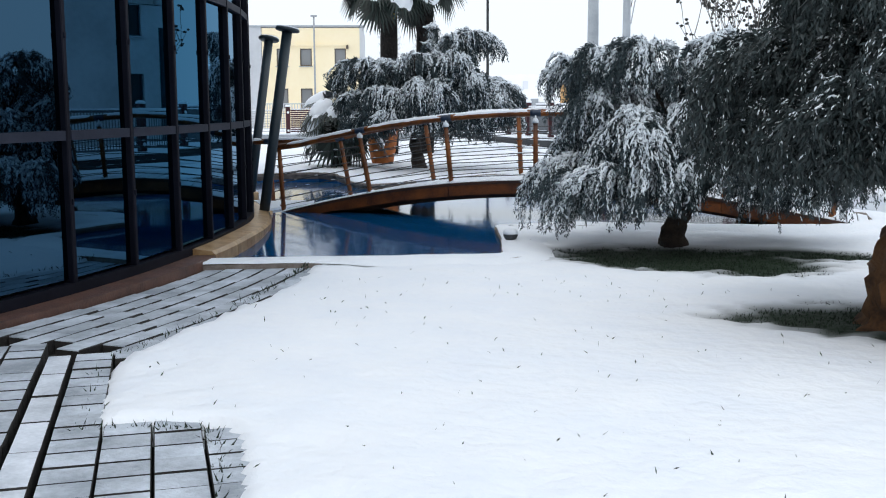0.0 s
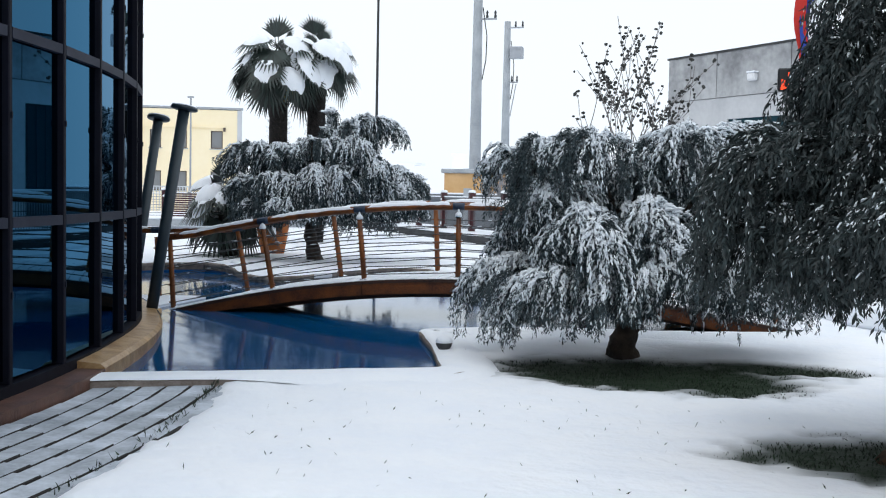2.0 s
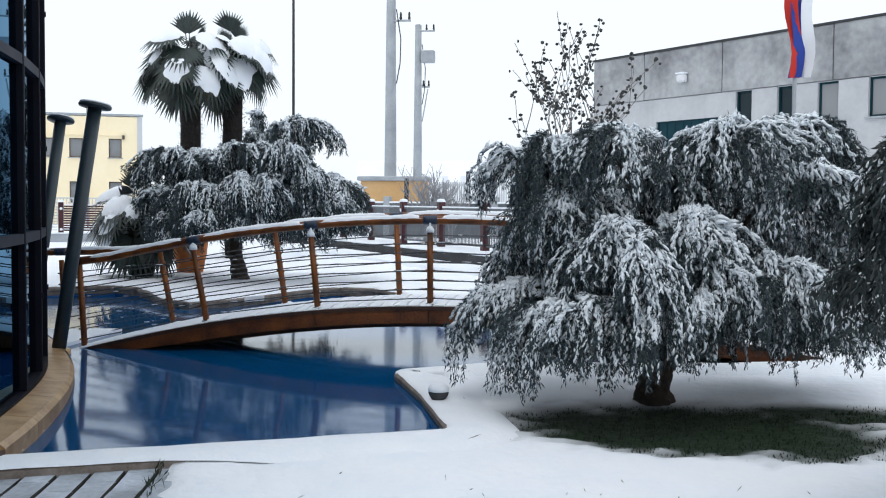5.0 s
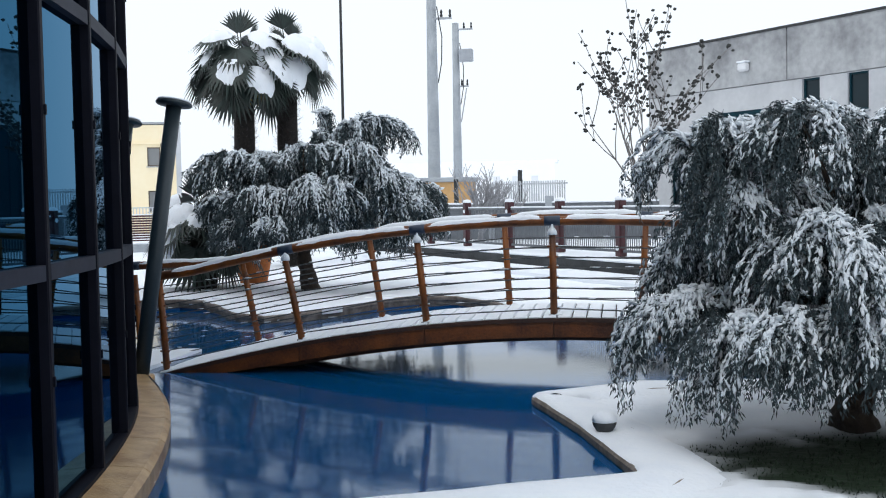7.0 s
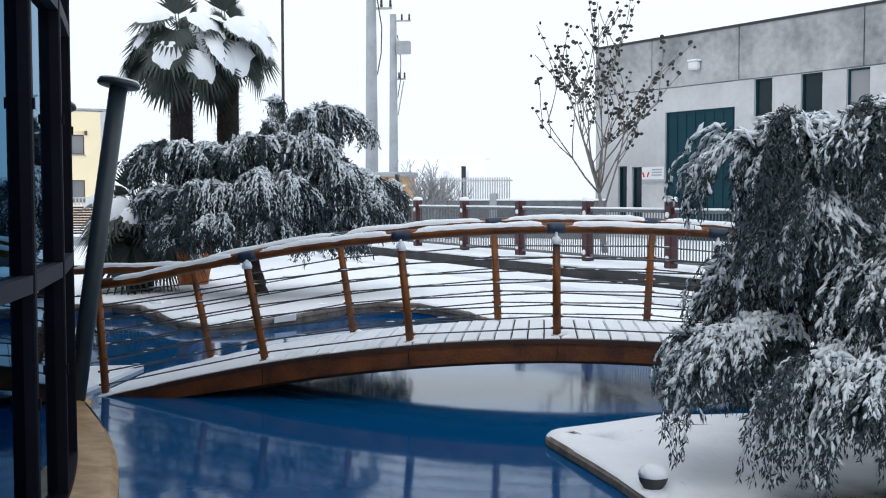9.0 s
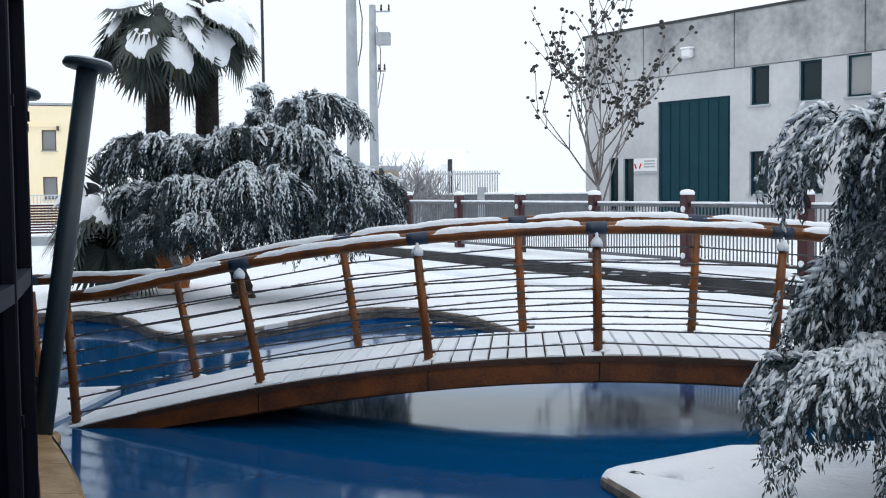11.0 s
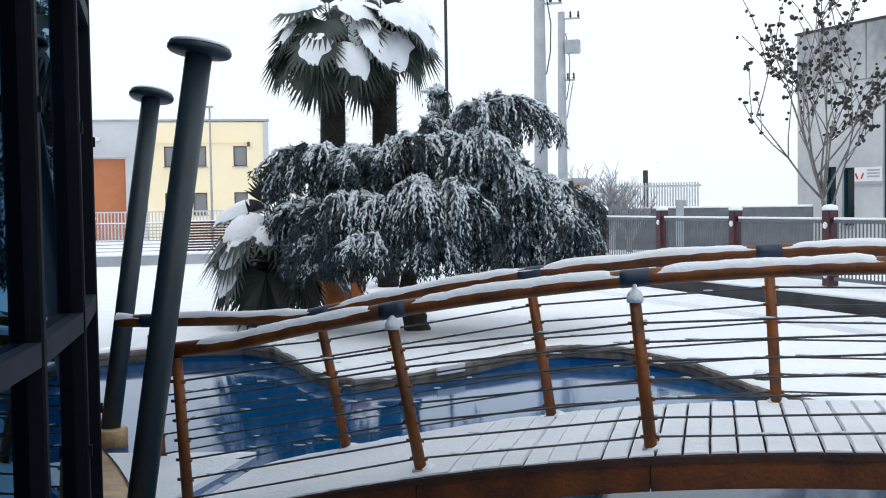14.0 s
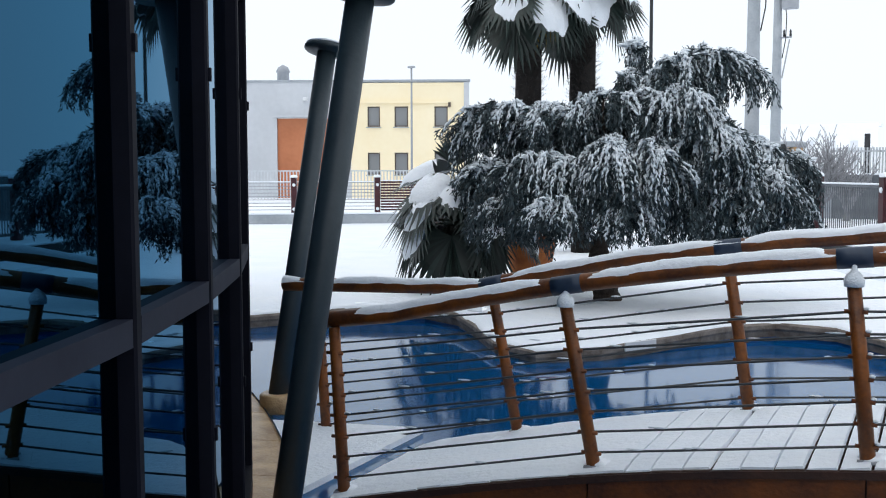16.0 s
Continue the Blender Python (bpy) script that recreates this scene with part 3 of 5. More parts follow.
        # cables
        for c in range(7):
            f = 0.10 + 0.125 * c
            pts = [b.lerp(t, f) for b, t in lean]
            fine = []
            for p, q in zip(pts, pts[1:]):
                for k in range(6):
                    u = k / 6
                    m = p.lerp(q, u)
                    m.z += 0.045 * 4 * u * (1 - u) * 0.25 - 0.012 * 4 * u * (1 - u)
                    fine.append(m)
            fine.append(pts[-1])
            cb = add("cable", tube(fine, 0.0068, 6), CABLE)
            tufts = []
            rr = random.Random(c * 7 + int(yy))
            for k, p in enumerate(fine[:-1]):
                for _ in range(2):
                    if rr.random() < 0.22:
                        d = fine[k + 1] - p
                        ctr = p + d * rr.random()
                        tufts.append(lump(ctr + Vector((0, 0, 0.009)), (rr.uniform(0.02, 0.07), 0.006, 0.006), rr.randint(0, 999), 1))
            if tufts:
                tagged(add("cable_snow", merge(*tufts), FROST, cb), kind="stuff")
        # handrail in lengths with steel sleeves
        xa = -2.92 if yy == Y_NEAR else -3.95
        rail_pts = []
        for x in np.arange(xa, 6.3, 0.12):
            z = rail_z(x)
            if x < -2.45:
                z = rail_z(-2.45) + (x + 2.45) * (0.12 if yy == Y_NEAR else 0.03) - (0.0 if yy == Y_NEAR else 0.0)
            rail_pts.append(Vector((x, yy + (0.03 if yy == Y_NEAR else 0.0), z + (0.0 if yy == Y_NEAR else 0.035))))
        hr = add("handrail", tube(rail_pts, 0.048, 14), WOOD)
        snow, fr = [], random.Random(int(yy))
        across = [(-0.048, 0.01), (-0.046, 0.04), (-0.026, 0.066), (0.0, 0.074), (0.026, 0.066), (0.046, 0.04), (0.048, 0.01)]
        vs, fs = [], []
        fine = []
        for p, q in zip(rail_pts, rail_pts[1:]):
            for k in range(4):
                fine.append(p.lerp(q, k / 4))
        for p in fine:
            gapd = min(abs(p.x - t.x) for _, t in lean)
            hgt = 0.45 + 0.55 * min(1, max(0, (gapd - 0.05) / 0.18)) + 0.30 * noise.noise(Vector((p.x * 3, yy, 0))) + 0.12 * noise.noise(Vector((p.x * 18, yy, 5)))
            if yy == Y_NEAR and gapd < 0.13:
                hgt *= 0.6
            for o, z in across:
                vs.append((p.x, p.y + o * (0.92 + 0.1 * noise.noise(Vector((p.x * 9, o * 30, 2)))), p.z + 0.012 + (z - 0.01) * max(0.22, hgt) * 0.8))
        m = len(across)
        for k in range(len(fine) - 1):
            for e in range(m - 1):
                fs.append((k * m + e, (k + 1) * m + e, (k + 1) * m + e + 1, k * m + e + 1))
        add("rail_snow", (vs, fs, True), SNOW, hr, "snow lying along the handrail")
        for _, t in lean[(yy == Y_NEAR):]:
            x = t.x
            sl = [Vector((x + d, yy + (0.03 if yy == Y_NEAR else 0.0), (rail_z(x + d) if x + d > -2.45 else rail_z(-2.45) + (x + d + 2.45) * (0.12 if yy == Y_NEAR else 0.03)) + (0.0 if yy == Y_NEAR else 0.035))) for d in (-0.08, -0.03, 0.03, 0.08)]
            add("sleeve", tube(sl, 0.0505, 14), SLEEVE, hr, "navy steel sleeve")
    # landing by the glass front
    vs, fs = [], []
    pts = [(-2.95, 10.8), (-2.95, 12.45)] + [front(s, 0.0) for s in (11.1, 10.4, 9.7, 9.0, 8.8)]
    n = len(pts)
    vs = [(x, y, -0.40) for x, y in pts] + [(x, y, -0.06) for x, y in pts]
    fs = [tuple(range(n)), tuple(range(2 * n - 1, n - 1, -1))] + [(i, n + i, n + (i + 1) % n, (i + 1) % n) for i in range(n)]
    add("landing", (vs, fs), SNOW, br, "snow-covered landing slab")


def lump(c, r, seed, sub=2):
    """A small uneven blob (verts, faces)."""
    k = LUMPS[(sub, seed % 5)]
    q = Vector(c)
    return [(q.x + v[0] * r[0], q.y + v[1] * r[1], q.z + v[2] * r[2]) for v in k[0]], k[1], True


LUMPS = {}
for _s in (1, 2, 3):
    for _k in range(5):
        _bm = bmesh.new()
        bmesh.ops.create_icosphere(_bm, subdivisions=_s, radius=1)
        for _v in _bm.verts:
            _v.co *= 1 + 0.28 * noise.noise(_v.co * 1.7 + Vector((_k * 7.3, 0, 0)))
        _bm.verts.index_update()
        LUMPS[(_s, _k)] = ([tuple(v.co) for v in _bm.verts], [tuple(v.index for v in f.verts) for f in _bm.faces])
        _bm.free()

NEAR_POSTS = [-2.75, -1.247, 0.072, 1.368, 2.68, 4.0, 5.4]
FAR_POSTS = [-3.6, -2.14, -0.66, 0.80, 2.26, 3.72, 5.2]
CUTS = [-2.95, -1.25, 0.07, 1.37, 2.68, 4.0, 5.95]
build_bridge()


# ---- trees ----
def leaf_quads(P, D, L, W, rng):
    """Diamond leaves at points P along directions D."""
    n = len(P)
    R = rng.normal(size=(n, 3))
    S = np.cross(D, R)
    S /= np.linalg.norm(S, axis=1, keepdims=True) + 1e-9
    L, W = L[:, None], W[:, None]
    a, b = P, P + D * L
    mid = P + D * L * 0.45
    V = np.stack([a, mid + S * W, b, mid - S * W], 1).reshape(-1, 3)
    F = np.arange(4 * n).reshape(n, 4)
    return V, F


def unit(v):
    return v / (np.linalg.norm(v, axis=-1, keepdims=True) + 1e-9)


def blobs(P, D, A, B, rng):
    """Elongated low blobs at P along D with half-length A and radius B."""
    n = len(P)
    X = unit(D)
    Zr = np.tile(np.array((0.0, 0.0, 1.0)), (n, 1))
    Y = unit(np.cross(Zr, X) + 1e-6)
    Z = np.cross(X, Y)
    ring6 = [(-1, 0, 0), (-0.45, 0.9, 0.0), (-0.45, 0, 0.95), (-0.45, -0.9, 0.0), (-0.45, 0, -0.7), (0.45, 0.9, 0), (0.45, 0, 0.95), (0.45, -0.9, 0), (0.45, 0, -0.7), (1, 0, 0)]
    V = []
    for x, y, z in ring6:
        j = rng.uniform(0.75, 1.25, (n, 1))
        V.append(P + X * (x * A)[:, None] + (Y * (y * B)[:, None] + Z * (z * B)[:, None]) * j)
    V = np.stack(V, 1).reshape(-1, 3)
    f = [(0, 2, 1), (0, 3, 2), (0, 4, 3), (0, 1, 4), (9, 5, 6), (9, 6, 7), (9, 7, 8), (9, 8, 5)]
    q = [(1, 2, 6, 5), (2, 3, 7, 6), (3, 4, 8, 7), (4, 1, 5, 8)]
    base = (np.arange(n) * 10)[:, None]
    F = []
    for t in f:
        F += (base + np.array(t)).tolist()
    for t in q:
        F += (base + np.array(t)).tolist()
    return V, F


def weeping(mounds, rng, leaf=0.06, twigs=60, step=0.035, snow=1.0, per=3, blob=1.0, fill=1.0):
    """Arching boughs hung with feathery sprays, and the snow on them. mounds: x, y, z of the crest, reach, drop."""
    LP, LD, SP, SD, SA, SB = [], [], [], [], [], []

    def settle(P, T, keep, size):
        m = rng.random(len(P)) < keep
        c = int(m.sum())
        if c:
            q = rng.uniform(0.7, 1.35, c) * (np.zeros(len(P)) + size)[m]
            SP.append(P[m] + np.array((0, 0, 0.010)) + rng.normal(size=(c, 3)) * 0.006)
            SD.append(T[m] + rng.normal(size=(c, 3)) * 0.2)
            SA.append(0.050 * q * rng.uniform(0.7, 1.4, c))
            SB.append(0.0150 * q * rng.uniform(0.7, 1.3, c))

    for mx, my, mz, mr, drop in mounds:
        away = math.atan2(my, mx) + rng.normal() * 0.35
        if math.hypot(mx, my) < 0.3:
            away = rng.uniform(0, 2 * math.pi)
        bd = np.array((math.cos(away), math.sin(away), 0.0))
        load = rng.uniform(0.65, 1.15)
        groups = max(8, int(twigs / 7 * (mr / 0.5) ** 1.5))
        for gi in range(groups):
            # where the spray leaves the bough, and where it hangs
            u = rng.uniform(-0.9, 0.8)
            s0 = np.array((mx, my, mz)) + bd * u * mr * 0.75 + np.array((0, 0, -0.30 * mr * max(0.0, u) ** 2 - 0.16 * mr * max(0.0, -u)))
            s0 += rng.normal(size=3) * np.array((0.05, 0.05, 0.035)) * mr / 0.5
            ga = away + rng.normal() * 1.25 if u < 0.45 else away + rng.normal() * 0.5
            gr = mr * rng.uniform(0.2, 1.0)
            gd = drop * rng.uniform(0.35, 1.1) * (0.6 + 0.5 * gr / mr)
            topside = rng.random() < 0.84
            for ti in range(7):
                az = ga + rng.normal() * 0.22
                r, dr = gr * rng.uniform(0.75, 1.15), gd * rng.uniform(0.6, 1.05)
                start = s0 + rng.normal(size=3) * 0.018
                n = max(6, int((r + dr) / step))
                q = np.linspace(0, 1, n)
                h = 1 - (1 - q) ** 1.8
                a2 = az + rng.normal() * 0.10 * q
                P = np.stack([start[0] + r * h * np.cos(a2), start[1] + r * h * np.sin(a2),
                              start[2] + 0.10 * mr * np.sin(np.pi * np.minimum(1, q * 2.2)) - dr * q ** 1.6], 1)
                P += rng.normal(size=P.shape) * 0.007
                T = unit(np.gradient(P, axis=0))
                for _k in range(per):
                    LP.append(P + rng.normal(size=P.shape) * 0.012)
                    LD.append(unit(T * 0.9 + rng.normal(size=T.shape) * 0.42 + np.array((0, 0, -0.25))))
                if topside:
                    runs = np.array([noise.noise(Vector(p * 4.2)) for p in P])
                    keep = snow * load * np.clip(1.15 - 0.85 * q, 0.12, 1) * (runs > -0.22 - 0.2 * load)
                    for _k in range(2):
                        settle(P, T, keep * 0.8, blob * (0.98 - 0.4 * q))
        # snow lying along the crest of the bough
        n = int(60 * mr / 0.5)
        u = np.linspace(-0.8, 0.85, n)
        P = np.array((mx, my, mz + 0.03)) + bd * (u * mr * 0.75)[:, None] + np.stack([np.zeros(n), np.zeros(n), -0.30 * mr * np.maximum(0, u) ** 2 - 0.16 * mr * np.maximum(0, -u)], 1)
        P += rng.normal(size=P.shape) * np.array((0.035, 0.035, 0.012))
        settle(P, np.tile(bd, (n, 1)), np.full(n, 0.8 * min(1, snow)), 1.3 * blob)
        # shaded leaves inside
        f = int(1500 * fill * (mr / 0.5) ** 2)
        w, rr = rng.uniform(0, 6.283, f), mr * 0.7 * np.sqrt(rng.random(f))
        zz = mz - 0.06 - drop * rng.random(f) * 0.75
        LP.append(np.stack([mx * 0.93 + rr * np.cos(w), my * 0.93 + rr * np.sin(w), zz], 1))
        LD.append(unit(np.stack([np.cos(w) * 0.4, np.sin(w) * 0.4, np.full(f, -0.8)], 1) + rng.normal(size=(f, 3)) * 0.4))
    LP, LD = np.concatenate(LP), np.concatenate(LD)
    V, F = leaf_quads(LP, LD, rng.uniform(0.7, 1.3, len(LP)) * leaf, rng.uniform(0.8, 1.2, len(LP)) * leaf * 0.125, rng)
    SV, SF = blobs(np.concatenate(SP), np.concatenate(SD), np.concatenate(SA), np.concatenate(SB), rng)
    return (V, F.tolist()), (SV, SF, True)


def limb(a, b, r0, r1, rng, sag=0.0):
    a, b = np.array(a), np.array(b)
    pts, rad = [], []
    for k in range(6):
        t = k / 5
        p = a + (b - a) * t + np.array((0, 0, math.sin(math.pi * t) * sag)) + (rng.normal(size=3) * 0.03 if 0 < k < 5 else 0)
        pts.append(tuple(p))
        rad.append(r0 + (r1 - r0) * t)
    return tube(pts, rad, 7)


def olive(x, y, z, mounds, label, seed, trunk_pts, trunk_r, bark, leafmat, snow_patches=(), **kw):
    rng = np.random.default_rng(seed)
    t = thing("olive_tree", x, y, z, label, "tree", "weeping olives")
    # gnarled trunk
    pts, rad = trunk_pts, trunk_r
    zs = [p[2] for p in pts]
    hs = np.linspace(zs[0], zs[-1], 26)
    pts_f = [tuple(float(np.interp(h, zs, [p[a] for p in pts])) for a in range(3)) for h in hs]
    v, f, s = tube(pts_f, [float(np.interp(h, zs, rad)) for h in hs], 30)
    v2 = []
    for p in v:
        q = Vector(p)
        q2 = Vector((q.x, q.y, 0))
        k = 1 + 0.30 * noise.noise(q * 5) + 0.20 * noise.noise(q * 13)
        v2.append((q.x * k, q.y * k, q.z))
    part("trunk", (v2, f, True), bark, t, "gnarled trunk")
    head = pts[-1]
    for mx, my, mz, mr, drop in mounds:
        root = (head[0] + rng.normal() * 0.05, head[1] + rng.normal() * 0.05, head[2] - rng.uniform(0, 0.2))
        part("limb", limb(root, (mx, my, mz - 0.03), 0.035, 0.012, rng, 0.12), bark, t)
    leaves, frost = weeping(mounds, rng, **kw)
    part("foliage", leaves, leafmat, t, "drooping narrow olive leaves")
    part("clinging_snow", frost, FROST, t, "snow weighing down the sprays")
    return t


def rim(n, rad, z, r, drop, rng, jit=0.12, a0=0.0, arc=2 * math.pi):
    out = []
    for k in range(n):
        w = a0 + arc * (k + rng.uniform(-0.3, 0.3)) / n
        q = rad * rng.uniform(1 - jit, 1 + jit)
        out.append((q * math.cos(w), q * math.sin(w), z + rng.uniform(-0.1, 0.1), r * rng.uniform(0.8, 1.15), drop * rng.uniform(0.8, 1.1)))
    return out


# olive by the pool's corner
M2 = [(-0.90, -0.1, 2.20, 0.50, 0.75), (-0.45, -0.35, 2.25, 0.45, 0.70), (0.50, -0.25, 2.28, 0.55, 0.80), (1.15, 0.35, 2.38, 0.50, 0.65), (1.10, -0.15, 1.95, 0.50, 0.70),
      (-1.10, 0.15, 1.35, 0.42, 0.60), (-0.35, -0.75, 1.48, 0.55, 0.90), (0.27, -0.60, 1.58, 0.45, 0.75), (-1.15, -0.20, 0.98, 0.42, 0.66), (-0.85, -0.75, 0.86, 0.42, 0.58),
      (0.82, -0.55, 1.22, 0.45, 0.65), (0.45, -0.85, 1.20, 0.40, 0.65), (-0.60, 0.60, 1.90, 0.50, 0.80), (0.30, 0.70, 2.00, 0.55, 0.80), (1.00, 0.70, 1.50, 0.50, 0.80),
      (-0.70, 0.90, 1.20, 0.50, 0.70), (0.30, 1.00, 1.20, 0.50, 0.70), (0.00, 0.10, 2.00, 0.50, 0.70), (1.30, 0.30, 1.35, 0.42, 0.70), (-0.70, -0.25, 1.75, 0.45, 0.70),
      (1.05, -0.35, 1.00, 0.42, 0.60), (1.40, 0.0, 1.05, 0.40, 0.60), (1.55, 0.4, 1.9, 0.45, 0.7), (-1.35, 0.0, 0.85, 0.34, 0.5),
      (-0.15, -0.95, 0.98, 0.42, 0.62), (-0.5, -0.95, 0.9, 0.42, 0.6), (0.25, -0.85, 0.95, 0.34, 0.5), (0.95, 0.9, 0.85, 0.5, 0.6), (1.55, 0.9, 0.9, 0.5, 0.6), (1.2, 0.3, 0.85, 0.42, 0.5)]
olive(3.72, 8.45, -0.06, M2, "weeping olive tree loaded with snow beside the pool", 11,
      [(-0.02, 0, -0.1), (-0.02, 0, 0.1), (0.03, 0.0, 0.3), (0.16, 0, 0.55), (0.26, 0.02, 0.85)], [0.19, 0.15, 0.11, 0.095, 0.07], BARK, LEAF,
      twigs=165, leaf=0.044, step=0.026, blob=0.9, snow=1.1, fill=0.4, per=4)

# large old olive close to the path
r1 = random.Random(8)
M1 = rim(9, 1.2, 1.5, 0.5, 0.62, r1) + rim(8, 1.25, 2.0, 0.55, 0.9, r1, a0=0.3) + rim(7, 0.75, 2.65, 0.5, 0.85, r1, a0=0.8) + rim(5, 0.45, 3.25, 0.45, 0.8, r1) + rim(5, 0.6, 2.0, 0.6, 0.8, r1)
olive(6.15, 4.4, 0.0, M1, "old olive tree with dense dark foliage dusted with snow", 12,
      [(0, 0, -0.1), (0.0, 0, 0.05), (-0.02, 0.0, 0.35), (0.0, 0, 0.7), (0.05, 0.02, 1.1), (0.05, 0, 1.5)], [0.52, 0.46, 0.40, 0.36, 0.33, 0.24], BARKO, LEAFD,
      twigs=140, leaf=0.058, step=0.032, snow=0.45, per=4, blob=0.42, fill=0.9)

# olive in front of the palms
M3 = [(-1.40, 0.0, 2.40, 0.50, 0.80), (-0.64, -0.2, 2.35, 0.50, 0.70), (-0.10, 0.2, 2.30, 0.50, 0.70), (0.28, 0.1, 3.12, 0.20, 0.80), (0.28, 0.1, 2.75, 0.34, 0.60),
      (1.15, 0.0, 2.95, 0.50, 0.75), (0.85, -0.3, 2.50, 0.55, 0.80), (0.13, -0.6, 1.90, 0.55, 0.80), (-0.64, -0.6, 1.75, 0.55, 0.80), (0.65, -0.6, 1.85, 0.60, 0.90),
      (1.30, -0.4, 2.10, 0.50, 0.80), (1.70, -0.1, 1.85, 0.50, 0.70), (2.10, 0.0, 1.75, 0.35, 0.65), (-1.40, -0.2, 1.65, 0.50, 0.75), (-1.00, -0.5, 1.20, 0.45, 0.60),
      (-0.30, -0.8, 1.25, 0.45, 0.60), (0.50, -0.8, 1.30, 0.45, 0.60), (1.20, -0.5, 1.40, 0.50, 0.80), (1.60, -0.2, 1.25, 0.40, 0.60), (-0.90, 0.5, 2.00, 0.60, 0.80),
      (0.30, 0.6, 2.10, 0.60, 0.80), (1.20, 0.6, 2.00, 0.60, 0.80), (0.0, -0.2, 2.5, 0.45, 0.6), (1.75, -0.3, 1.55, 0.5, 0.65), (0.75, 0.1, 2.75, 0.4, 0.6), (2.05, -0.1, 1.35, 0.4, 0.55)]
olive(-3.38, 18.5, 0.14, M3, "wide weeping olive tree loaded with snow beyond the pool", 13,
      [(0, 0, -0.1), (0.0, 0, 0.1), (-0.05, 0.0, 0.35), (-0.1, 0, 0.65), (0.0, 0.02, 1.0)], [0.2, 0.16, 0.13, 0.11, 0.09], BARK, LEAF,
      twigs=200, leaf=0.072, step=0.036, blob=0.95, snow=1.5, fill=0.35)


def fan_leaf(o, d, up, r, blades, rng, V, F, fold=0.25, spread=115, droop=0.25):
    """A fan of narrow blades in the plane of d and its side."""
    side = d.cross(up).normalized()
    nrm = side.cross(d).normalized()
    for k in range(blades):
        a = radians(-spread + 2 * spread * (k + 0.5) / blades)
        dirv = (d * math.cos(a) + side * math.sin(a)).normalized()
        ln = r * (0.72 + 0.28 * math.cos(a)) * rng.uniform(0.9, 1.05)
        w = ln * 0.055
        lat = nrm.cross(dirv).normalized()
        bend = Vector((0, 0, -1)) * droop * ln
        m = o + dirv * ln * 0.62 + bend * 0.22
        tip = o + dirv * ln + bend
        i = len(V)
        V += [o, m + lat * w + nrm * w * fold, tip, m - lat * w + nrm * w * fold]
        F.append((i, i + 1, i + 2, i + 3))


def fan_snow(o, d, up, r, droop, rng, seed):
    """A cushion of snow that follows a fan leaf, with a ragged rim."""
    side = d.cross(up).normalized()
    nrm = side.cross(d).normalized()
    if nrm.z < 0:
        nrm = -nrm
    vs, fs = [o - d * 0.05 * r + nrm * 0.10 * r], []
    na, nr = 19, 5
    thick = r * rng.uniform(0.15, 0.24)
    for i in range(nr):
        q = (i + 1) / nr
        for k in range(na):
            a = radians(-118 + 236 * k / (na - 1))
            edge = (0.63 + 0.16 * noise.noise(Vector((k * 0.55, seed * 3.7, 0))) + 0.10 * noise.noise(Vector((k * 1.9, seed, 4)))) * (0.72 + 0.28 * math.cos(a))
            ln = r * edge * q
            hump = thick * (1 - q * q) ** 0.6 if i < nr - 1 else -0.012 * r
            vs.append(o + (d * math.cos(a) + side * math.sin(a)) * ln + Vector((0, 0, -1)) * droop * r * (ln / r) ** 2 + nrm * (hump + 0.012 * r + 0.02 * r * noise.noise(Vector((k * 0.9, i, seed)))))
    for k in range(na - 1):
        fs.append((0, 1 + k, 2 + k))
    for i in range(nr - 1):
        for k in range(na - 1):
            fs.append((1 + i * na + k, 1 + (i + 1) * na + k, 2 + (i + 1) * na + k, 2 + i * na + k))
    return vs, fs, True


